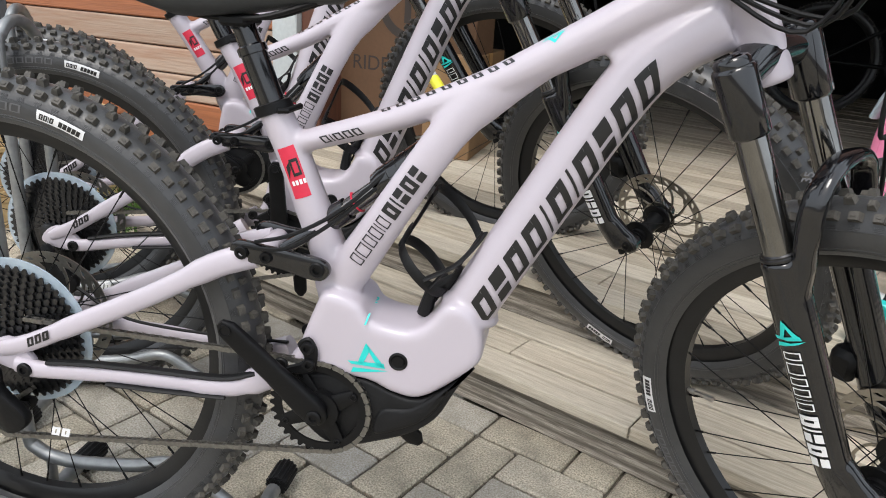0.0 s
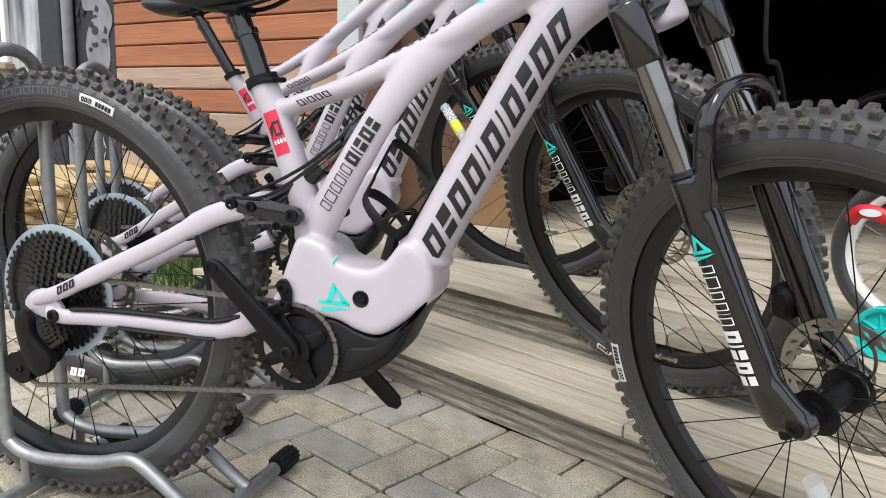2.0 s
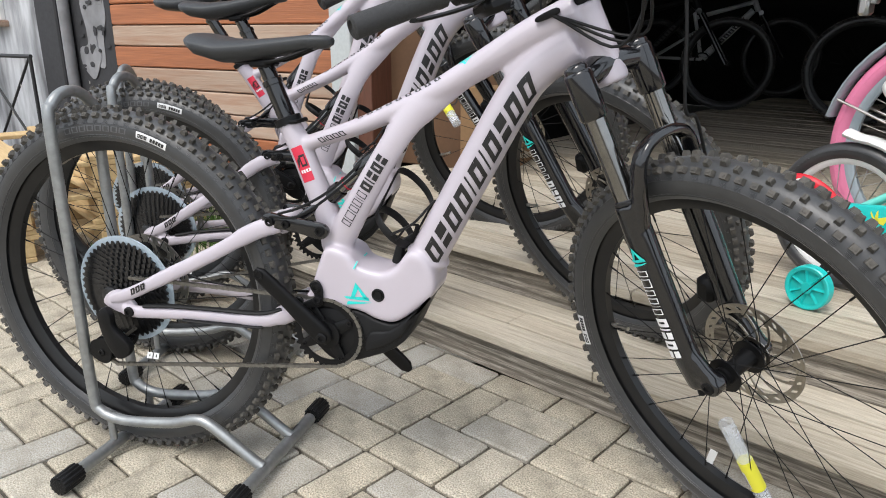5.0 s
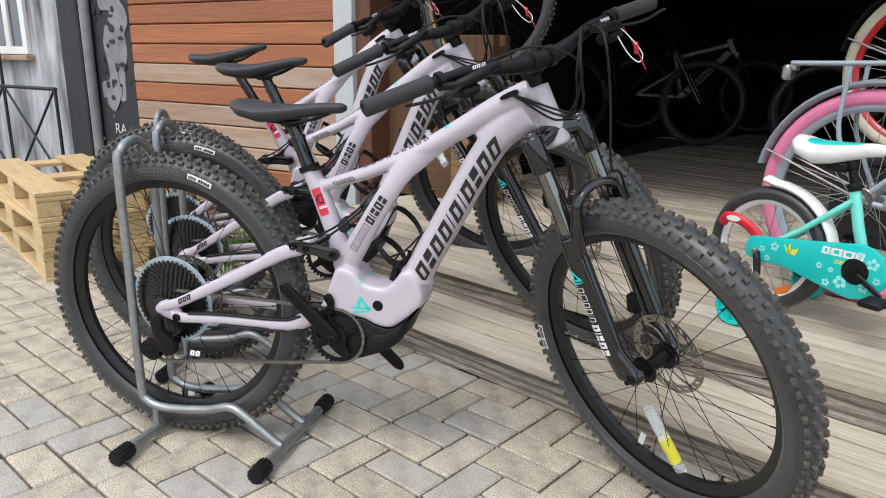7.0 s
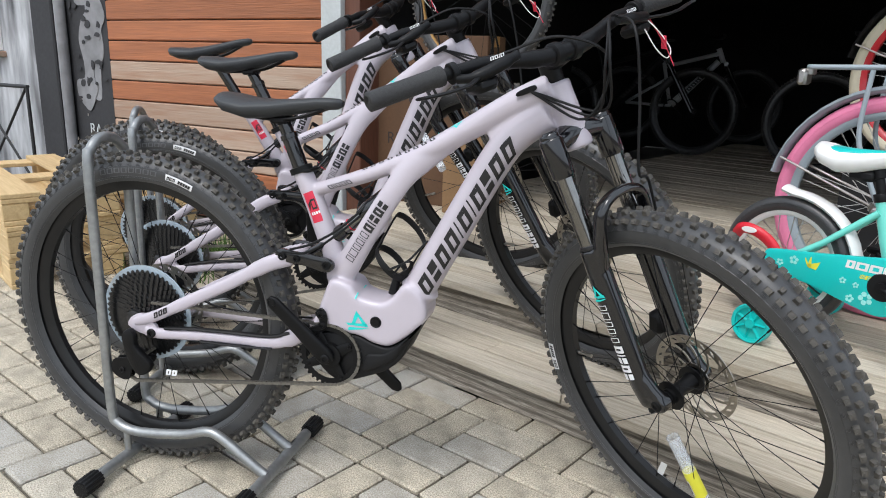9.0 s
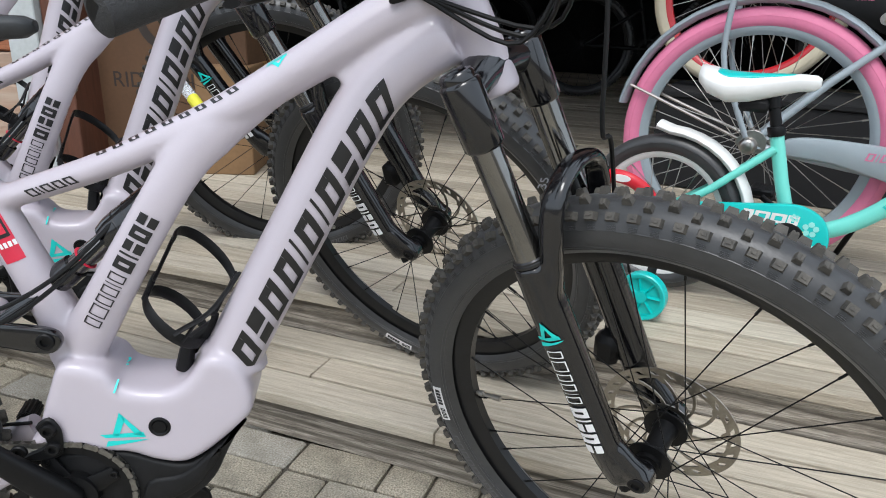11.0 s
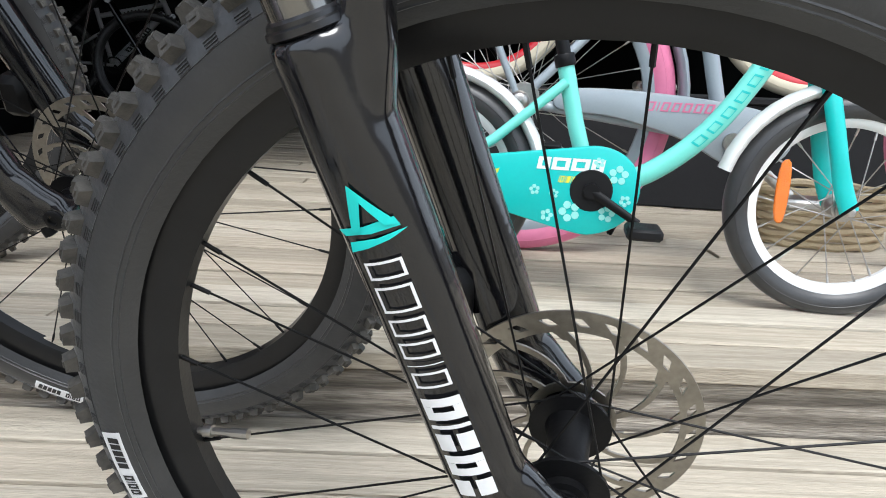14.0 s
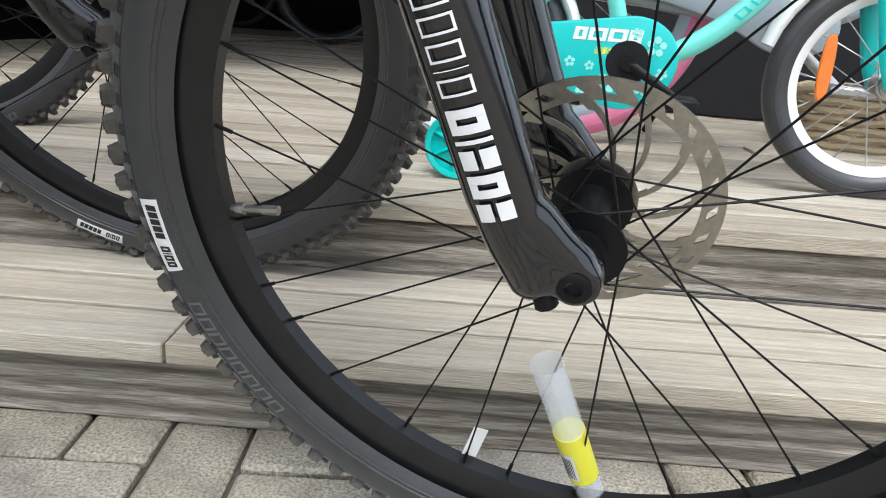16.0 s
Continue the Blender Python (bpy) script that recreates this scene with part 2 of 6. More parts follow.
def rings(path, side=None):
    """Tangent, side and normal at each point; side fixed for tubes that lie in one plane, else carried along."""
    path = [Vector(p) for p in path]
    out, last = [], None
    for i, p in enumerate(path):
        t = (path[min(i + 1, len(path) - 1)] - path[max(i - 1, 0)]).normalized()
        if side is not None:
            s = Vector(side)
        elif last is None:
            s = Vector((0, 0, 1)) if abs(t.z) < 0.9 else Vector((1, 0, 0))
        else:
            s = last
        s = (s - t * s.dot(t)).normalized()
        last = s
        out.append((p, t, s, t.cross(s)))
    return out


def tube(path, radii, n=12, side=None, caps=True, squareness=1.0):
    """A swept tube. radii: one number, or per point a number or (across the side, along the normal)."""
    rs = rings(path, side)
    v, f = [], []
    for i, (p, t, s, q) in enumerate(rs):
        r = radii[i] if isinstance(radii, (list, tuple)) else radii
        a, b = r if isinstance(r, (list, tuple)) else (r, r)
        for k in range(n):
            w = 2 * math.pi * k / n
            c, d = math.cos(w), math.sin(w)
            c, d = math.copysign(abs(c) ** squareness, c), math.copysign(abs(d) ** squareness, d)
            v.append(p + s * a * c + q * b * d)
    for i in range(len(rs) - 1):
        for k in range(n):
            f.append((i * n + k, i * n + (k + 1) % n, (i + 1) * n + (k + 1) % n, (i + 1) * n + k))
    if caps:
        f.append(tuple(range(n - 1, -1, -1)))
        f.append(tuple((len(rs) - 1) * n + k for k in range(n)))
    return shape(v, f)


def lathe(profile, n=32, origin=(0, 0, 0), axis=(0, 1, 0), closed=False):
    """Profile of (radius, height along the axis) turned round the axis."""
    z = Vector(axis).normalized()
    x = Vector((1, 0, 0)) if abs(z.x) < 0.9 else Vector((0, 0, 1))
    x = (x - z * x.dot(z)).normalized()
    y = z.cross(x)
    o = Vector(origin)
    v, f = [], []
    for r, h in profile:
        for k in range(n):
            w = 2 * math.pi * k / n
            v.append(o + z * h + (x * math.cos(w) + y * math.sin(w)) * r)
    m = len(profile)
    for i in range(m if closed else m - 1):
        j = (i + 1) % m
        for k in range(n):
            f.append((i * n + k, i * n + (k + 1) % n, j * n + (k + 1) % n, j * n + k))
    if not closed:
        f.append(tuple(range(n - 1, -1, -1)))
        f.append(tuple((m - 1) * n + k for k in range(n)))
    return shape(v, f)


def block(c, s, bevel=0.002, m=None):
    """A box with chamfered edges: centre, full sizes."""
    h = [k / 2 for k in s]
    b = min(bevel, min(h) * 0.9)
    bm = bmesh.new()
    for sx in (-1, 1):
        for sy in (-1, 1):
            for sz in (-1, 1):
                for d in ((b, 0, 0), (0, b, 0), (0, 0, b)):
                    # each corner split in three
                    e = [0 if d[k] == 0 else b for k in range(3)]
                    bm.verts.new((c[0] + sx * (h[0] - (b - e[0])), c[1] + sy * (h[1] - (b - e[1])), c[2] + sz * (h[2] - (b - e[2]))))
    bmesh.ops.convex_hull(bm, input=bm.verts[:])
    bmesh.ops.dissolve_limit(bm, angle_limit=0.02, verts=bm.verts[:], edges=bm.edges[:])
    bm.verts.index_update()
    out = [tuple(v.co) for v in bm.verts], [tuple(v.index for v in q.verts) for q in bm.faces]
    bm.free()
    return moved(out, m) if m is not None else out


def inset(poly, d):
    """The polygon moved inwards by d (counter-clockwise or clockwise alike)."""
    p = [Vector(q) for q in poly]
    area = sum(p[i - 1].x * p[i].y - p[i].x * p[i - 1].y for i in range(len(p)))
    sgn = 1 if area > 0 else -1
    out = []
    for i in range(len(p)):
        a, b, c = p[i - 1], p[i], p[(i + 1) % len(p)]
        e, g = (b - a).normalized(), (c - b).normalized()
        n1, n2 = Vector((-e.y, e.x)) * sgn, Vector((-g.y, g.x)) * sgn
        w = n1 + n2
        w = w / max(w.length_squared, 0.6) * 2
        out.append(b + w * d)
    return out


def plate(poly, y0, y1, bevel=0.002, steps=1):
    """A polygon of (x, z), extruded from y0 to y1 with rounded rims."""
    lo, hi = min(y0, y1), max(y0, y1)
    layers = []
    for k in range(steps + 1):
        w = math.pi / 2 * k / steps
        layers.append((lo + bevel * (1 - math.sin(w)), bevel * (1 - math.cos(w))))
    layers = layers[::-1] and [(lo + bevel * (1 - math.sin(math.pi / 2 * k / steps)), bevel * (1 - math.cos(math.pi / 2 * k / steps))) for k in range(steps, -1, -1)]
    layers = layers + [(hi - (y - lo), d) for y, d in layers[::-1]]
    v, f = [], []
    n = len(poly)
    for y, d in layers:
        v += [(q[0], y, q[1]) for q in inset(poly, d)]
    for i in range(len(layers) - 1):
        for k in range(n):
            f.append((i * n + k, i * n + (k + 1) % n, (i + 1) * n + (k + 1) % n, (i + 1) * n + k))
    f.append(tuple(range(n - 1, -1, -1)))
    f.append(tuple((len(layers) - 1) * n + k for k in range(n)))
    v, f = shape(v, f)
    area = sum(poly[i - 1][0] * poly[i][1] - poly[i][0] * poly[i - 1][1] for i in range(n))
    return (v, f) if area < 0 else (v, [q[::-1] for q in f])


def loop2(points, per=5):
    """A closed smooth outline through (x, z) points."""
    n = len(points)
    out = []
    for i in range(n):
        p0, p1, p2, p3 = (Vector(points[(i + k) % n]) for k in (-1, 0, 1, 2))
        for k in range(per):
            t = k / per
            out.append(0.5 * (2 * p1 + (p2 - p0) * t + (2 * p0 - 5 * p1 + 4 * p2 - p3) * t * t + (3 * p1 - p0 - 3 * p2 + p3) * t ** 3))
    return [(q.x, q.y) for q in out]


def ring_quads(u0, u1, v0, v1, slant, stroke_u, stroke_v):
    """A hollow slanted block as four strokes; corners in (u, v)."""
    def q(a0, a1, b0, b1):
        return [(a0 + slant * b0, b0), (a1 + slant * b0, b0), (a1 + slant * b1, b1), (a0 + slant * b1, b1)]
    return [q(u0, u0 + stroke_u, v0, v1), q(u1 - stroke_u, u1, v0, v1),
            q(u0 + stroke_u, u1 - stroke_u, v0, v0 + stroke_v), q(u0 + stroke_u, u1 - stroke_u, v1 - stroke_v, v1)]


def word(pattern, u0, u1, v0, v1, slant=0.0, stroke=0.3, gap=0.18):
    """A row of plain blocks in place of a word: o hollow, n solid, i thin bar, space a gap. Quads in (u, v)."""
    wide = {"h": 0.85, "o": 1.0, "n": 1.0, "i": 0.34, " ": 0.5, "w": 1.35}
    unit = (u1 - u0) / sum(wide[c] for c in pattern)
    out, u = [], u0
    for c in pattern:
        w = wide[c] * unit
        a, b = u, u + w - unit * gap
        if c in "ow":
            out += ring_quads(a, b, v0, v1, slant, unit * stroke, (v1 - v0) * stroke * 0.8)
        elif c == "h":
            # two stacked blocks
            mid = (v0 + v1) / 2
            for b0, b1 in ((v0, mid - (v1 - v0) * 0.07), (mid + (v1 - v0) * 0.07, v1)):
                out.append([(a + slant * b0, b0), (b + slant * b0, b0), (b + slant * b1, b1), (a + slant * b1, b1)])
        elif c in "ni":
            out.append([(a + slant * v0, v0), (b + slant * v0, v0), (b + slant * v1, v1), (a + slant * v1, v1)])
        u += w
    return out


def mapped(quads, place, nu=3, nv=5):
    """Quads in (u, v), cut fine and laid on a surface by place(u, v)."""
    v, f = [], []
    for q in quads:
        k = len(v)
        p = [Vector(c) for c in q]
        for j in range(nv + 1):
            for i in range(nu + 1):
                a = p[0].lerp(p[1], i / nu)
                b = p[3].lerp(p[2], i / nu)
                c = a.lerp(b, j / nv)
                v.append(place(c.x, c.y))
        for j in range(nv):
            for i in range(nu):
                f.append((k + j * (nu + 1) + i, k + j * (nu + 1) + i + 1, k + (j + 1) * (nu + 1) + i + 1, k + (j + 1) * (nu + 1) + i))
    return shape(v, f)


TRI = [[(0.0, 0.34), (0.36, 0.34), (0.74, 1.0), (0.60, 1.0)], [(0.74, 1.0), (0.60, 1.0), (0.86, 0.34), (1.0, 0.34)],
       [(0.30, 0.34), (0.95, 0.34), (0.88, 0.46), (0.38, 0.46)], [(0.0, 0.20), (1.0, 0.20), (1.0, 0.28), (0.0, 0.30)],
       [(0.02, 0.0), (1.0, 0.0), (1.02, 0.07), (0.0, 0.12)]]


def triangle_mark(u0, v0, w, h, turn=0):
    """The small open triangle: two limbs, a slanted bar and a wedge below it."""
    t = radians(turn)
    out = []
    for q in ([(0.25, 0.33), (0.38, 0.31), (0.54, 0.77), (0.44, 0.98)], [(0.52, 0.7), (0.72, 0.32), (0.92, 0.28), (0.44, 0.98)], [(0.1, 0.26), (0.92, 0.25), (0.88, 0.4), (0.0, 0.35)], [(0.09, 0.0), (0.7, 0.11), (1.0, 0.19), (0.14, 0.16)]):
        out.append([(u0 + math.cos(t) * (a - 0.5) * w - math.sin(t) * (b - 0.5) * h, v0 + math.sin(t) * (a - 0.5) * w + math.cos(t) * (b - 0.5) * h) for a, b in q])
    return out


# ---- wheels ----
CACHE = {}


def cached(key, make):
    if key not in CACHE:
        CACHE[key] = make()
    return CACHE[key]


def tyre_shape(R, tw, th, knobs, n=96):
    """Tyre of outer radius R round the y axis; knobs: rows of blocks, 0 for a plain tread."""
    kh = 0.0078 if knobs else 0.0
    Rc = R - kh - th
    v, f = [], []
    turns = sorted([-140 + 280 * k / 17 for k in range(18)] + [sg * (a + d) for sg in (-1, 1) for a in ((74, 112, 119) if knobs else (80,)) for d in (-1.4, 0, 1.4)])
    proud = {sg * a for sg in (-1, 1) for a in ((74, 112, 119) if knobs else (80,))}
    m = len(turns)
    for i in range(n):
        w = 2 * math.pi * i / n
        for k in range(m):
            # open towards the rim, with fine moulded rings on the sidewalls
            q, up = radians(turns[k]), 0.0007 if turns[k] in proud else 0.0
            r, y = Rc + (th + up) * math.cos(q), (tw + up) * math.sin(q)
            v.append((r * math.cos(w), y, r * math.sin(w)))
    for i in range(n):
        j = (i + 1) % n
        for k in range(m - 1):
            f.append((i * m + k, i * m + k + 1, j * m + k + 1, j * m + k))
    rnd = random.Random(3)

    def tread_block(q, half_q, w, half_w, low, high, grow):
        # a tapering block on the tread, from low to high over the casing
        k = len(v)
        for lift, g in ((low, grow), (high, 0.92)):
            for sq, sw in ((-1, -1), (1, -1), (1, 1), (-1, 1)):
                qq = radians(q + sq * half_q * g)
                r, y = Rc + (th + lift) * math.cos(qq), (tw + lift) * math.sin(qq)
                ww = w + sw * half_w * g / Rc
                v.append((r * math.cos(ww), y, r * math.sin(ww)))
        f.extend([(k + 4, k + 5, k + 6, k + 7)] + [(k + a, k + (a + 1) % 4, k + 4 + (a + 1) % 4, k + 4 + a) for a in range(4)])
    for i in range(knobs):
        # short moulded ribs on the shoulders, below each outer knob
        for sg in (-1, 1):
            w = 2 * math.pi * (i + (0.5 if sg < 0 else 0.0)) / knobs
            for k in range(4):
                tread_block(sg * (63.5 + 3.0 * k), 0.55, w, 0.0048, -0.0003, 0.0006, 1.0)
    body = len(f)
    for i in range(knobs):
        for row, (q, half_q, half_w) in enumerate(((-14, 6.2, 0.0044), (14, 6.2, 0.0044), (-48, 6.6, 0.0052), (48, 6.6, 0.0052))):
            w = 2 * math.pi * (i + (0.5 if row in (1, 2) else 0.0)) / knobs
            if row < 2 and i % 2:
                q, half_w = q * 1.75, half_w * 0.8
            top = kh * rnd.uniform(0.88, 1.08)
            tread_block(q, half_q, w, half_w, -0.0006, top, 1.3)
            if row < 2:
                # two raised bars across a centre knob
                for d in (-0.5, 0.5):
                    tread_block(q, half_q * 0.8, w + d * half_w / Rc, half_w * 0.3, top - 0.0003, top + 0.0008, 1.0)
            else:
                tread_block(q, half_q * 0.25, w, half_w * 0.5, top - 0.0003, top + 0.0007, 1.0)
    return shape(v, f), body


def tyre_mesh(R, tw, th, knobs, mat):
    """Tyre casing with its tread in a second, dustier rubber."""
    s, body = tyre_shape(R, tw, th, knobs)
    me = mesh_of("tyre", s, mat, angle=30)
    me.materials.append(M_KNOB)
    for k in range(body, len(me.polygons)):
        me.polygons[k].material_index = 1
    return me


def spoke_mesh(key, r_hub, y_hub, r_rim, y_rim, lead, mat, thick=0.0011):
    a = Vector((r_hub * math.cos(lead), y_hub, r_hub * math.sin(lead)))
    b = Vector((r_rim, y_rim, 0))
    s = join(tube([a, b], thick, 5), tube([b + (a - b).normalized() * 0.016, b], thick * 1.9, 6))
    return mesh_of("spoke", s, mat)


def disc_shape(R, y):
    """Brake disc in one piece: pierced outer ring, slanted arms and an inner ring."""
    radii = [R * q for q in (0.27, 0.35, 0.42, 0.5, 0.58, 0.66, 0.74, 0.82, 0.87, 0.94, 1.0)]
    nt, v, f = 144, [], []
    for r in radii:
        for k in range(nt):
            # arms lean back with the radius
            w = 2 * math.pi * k / nt + 0.95 * (r / R) ** 1.3
            v += [(r * math.cos(w), y - 0.0009, r * math.sin(w)), (r * math.cos(w), y + 0.0009, r * math.sin(w))]

    def keep(i, k):
        if i < 0 or i > 9:
            return False
        if i in (0, 7, 9):
            return True
        if i == 8:
            return k % 6 > 1
        return k % 12 < (3 if i in (1, 6) else 2)
    at = lambda i, k, side: (i * nt + k % nt) * 2 + side
    for i in range(10):
        for k in range(nt):
            if not keep(i, k):
                continue
            f += [(at(i, k, 0), at(i + 1, k, 0), at(i + 1, k + 1, 0), at(i, k + 1, 0)), (at(i, k, 1), at(i, k + 1, 1), at(i + 1, k + 1, 1), at(i + 1, k, 1))]
            if not keep(i - 1, k):
                f.append((at(i, k, 0), at(i, k + 1, 0), at(i, k + 1, 1), at(i, k, 1)))
            if not keep(i + 1, k):
                f.append((at(i + 1, k, 0), at(i + 1, k, 1), at(i + 1, k + 1, 1), at(i + 1, k + 1, 0)))
            if not keep(i, k - 1):
                f.append((at(i, k, 0), at(i, k, 1), at(i + 1, k, 1), at(i + 1, k, 0)))
            if not keep(i, k + 1):
                f.append((at(i, k + 1, 0), at(i + 1, k + 1, 0), at(i + 1, k + 1, 1), at(i, k + 1, 1)))
    used = sorted({a for q in f for a in q})
    back = {a: n for n, a in enumerate(used)}
    return shape([v[a] for a in used], [tuple(back[a] for a in q) for q in f])


def make_wheel(parent, m, key, R, tw, th, rim_depth, rim_half, tyre_mat, rim_mat, spoke_mat, knobs=0, count=28, hub_r=0.024, hub_half=0.03,
               hub_mat=None, spoke_r=0.00092, disc=None, name="wheel", label=""):
    """Rim with tyre, hub, spokes and, where there is one, a brake disc. The axle is the y axis of m."""
    r_out = R - 2 * th + (0.008 if knobs else 0.006)
    rim = cached(("rim", key), lambda: mesh_of("rim", lathe([(r_out, -rim_half), (r_out + 0.006, -rim_half), (r_out + 0.006, rim_half), (r_out, rim_half),
        (r_out - rim_depth * 0.55, rim_half * 0.86), (r_out - rim_depth, rim_half * 0.4), (r_out - rim_depth, -rim_half * 0.4), (r_out - rim_depth * 0.55, -rim_half * 0.86)], 96, closed=True), rim_mat))
    wheel = part(name, rim, None, parent, label, m)
    part("tyre", cached(("tyre", key), lambda: tyre_mesh(R, tw, th, knobs, tyre_mat)), None, wheel)
    hub = cached(("hub", key), lambda: mesh_of("hub", lathe([(0.006, -hub_half - 0.022), (0.012, -hub_half - 0.022), (0.012, -hub_half - 0.009), (0.0165, -hub_half - 0.008), (0.0165, -hub_half - 0.002), (hub_r + 0.003, -hub_half - 0.0015), (hub_r + 0.003, -hub_half + 0.0015), (0.018, -hub_half + 0.002), (0.0155, -hub_half + 0.012), (0.0148, 0),
        (0.0155, hub_half - 0.012), (0.018, hub_half - 0.002), (hub_r + 0.003, hub_half - 0.0015), (hub_r + 0.003, hub_half + 0.0015), (0.0165, hub_half + 0.002), (0.0165, hub_half + 0.008), (0.012, hub_half + 0.009), (0.012, hub_half + 0.022), (0.006, hub_half + 0.022)], 28), hub_mat or M_SATIN))
    part("hub", hub, None, wheel)
    r_rim = r_out - rim_depth + 0.002
    for k in range(count):
        s = 1 if k % 2 else -1
        lead = 1.25 if (k // 2) % 2 else -1.25
        sm = cached(("spoke", key, s, lead), lambda: spoke_mesh(key, hub_r, s * hub_half, r_rim, s * rim_half * 0.12, lead, spoke_mat, spoke_r))
        part("spoke", sm, None, wheel, m=Matrix.Rotation(2 * math.pi * (k + (0.25 if (k // 2) % 2 else -0.1)) / count, 4, "Y"))
    if disc:
        part("brake_disc", cached(("disc", key), lambda: mesh_of("brake_disc", disc_shape(*disc), M_DISC)), None, wheel, "steel brake disc")
    return wheel


def sidewall_decals(wheel, key, R, tw, th, w0):
    """Pale label and grey moulded marks on the drive side of a tyre, round the wheel from the angle w0."""
    Rc = R - 0.0042 - th

    def place(u, v):
        # u along the circumference in metres, v outwards in metres
        w = w0 - u / Rc
        q = radians(-96 + v * 1650)
        r, y = Rc + (th + 0.0006) * math.cos(q), (tw + 0.0006) * math.sin(q)
        return (r * math.cos(w), y, r * math.sin(w))
    lab = mapped([[(0, -0.008), (0.068, -0.008), (0.068, 0.008), (0, 0.008)]], place, 8, 4)
    part("label_patch", cached(("lab", key), lambda: mesh_of("label_patch", lab, M_WHITE)), None, wheel, "white printed tyre label")
    over = []
    for q in word("ooio  nnnnn", 0.004, 0.064, -0.004, 0.004, 0.15, 0.3):
        over.append(q)

    def place2(u, v):
        p = Vector(place(u, v))
        return p + Vector((0, -0.0006, 0))
    part("label_print", cached(("labp", key), lambda: mesh_of("label_print", mapped(over, place2, 1, 1), M_DECAL)), None, wheel)
    part("moulded_mark", cached(("mark", key), lambda: mesh_of("moulded_mark", mapped(word("oooooooo", *((-0.165, -0.03) if key[0] == "f" else (-0.17, -0.02)), -0.006, 0.006, 0.2, 0.16), place, 2, 2), M_GREYMARK)), None, wheel)


# ---- the electric mountain bike ----
AXIS = Vector((-0.4067, 0, 0.9135))
FWD = Vector((0.9135, 0, 0.4067))
STEER0 = Vector((1.163, 0.006, 0.346))
BB = Vector((0.465, 0, 0.341))
LEG = 0.01
WR, WTW, WTH = 0.375, 0.0345, 0.0335


def st(q, f, y):
    """A point by the distance up the steering axis, ahead of it, and to the left."""
    return STEER0 + AXIS * q + FWD * f + Vector((0, y, 0))


def tube_place(path, radii, squareness=1.0, lift=0.0):
    """place(u, v) on the near side of a tube that lies in the x-z plane: u metres along, v metres round from the middle line."""
    rs = rings(path, (0, 1, 0))
    seg = [0.0]
    for i in range(1, len(rs)):
        seg.append(seg[-1] + (rs[i][0] - rs[i - 1][0]).length)

    def place(u, v):
        u = min(max(u, 0.0), seg[-1] - 1e-6)
        i = max(k for k in range(len(seg) - 1) if seg[k] <= u)
        t = (u - seg[i]) / (seg[i + 1] - seg[i])
        p = rs[i][0].lerp(rs[i + 1][0], t)
        s = rs[i][2].lerp(rs[i + 1][2], t).normalized()
        q = rs[i][3].lerp(rs[i + 1][3], t).normalized()
        a, b = (radii[i][k] * (1 - t) + radii[i + 1][k] * t for k in (0, 1))
        w = v / ((a + b) / 2)
        return p - s * (a * math.cos(w) ** squareness + 0.0007 + lift) - q * math.copysign(abs(math.sin(w)) ** squareness, w) * (b + 0.0004 + lift)
    return place


def welded(*shapes):
    """Tubes melted into one skin with soft fillets."""
    tmp = bpy.data.objects.new("tmp", mesh_of("tmp", join(*shapes), M_FRAME))
    scene.collection.objects.link(tmp)
    rem = tmp.modifiers.new("weld", "REMESH")
    rem.mode, rem.voxel_size, rem.use_smooth_shade = "VOXEL", 0.0034, True
    smo = tmp.modifiers.new("fillet", "SMOOTH")
    smo.factor, smo.iterations = 0.5, 7
    me = bpy.data.meshes.new_from_object(tmp.evaluated_get(bpy.context.evaluated_depsgraph_get()))
    bpy.data.objects.remove(tmp)
    # the shrinkage of the fillets is given back along the normals
    return shape([v.co + v.normal * 0.0006 for v in me.vertices], [p.vertices for p in me.polygons])


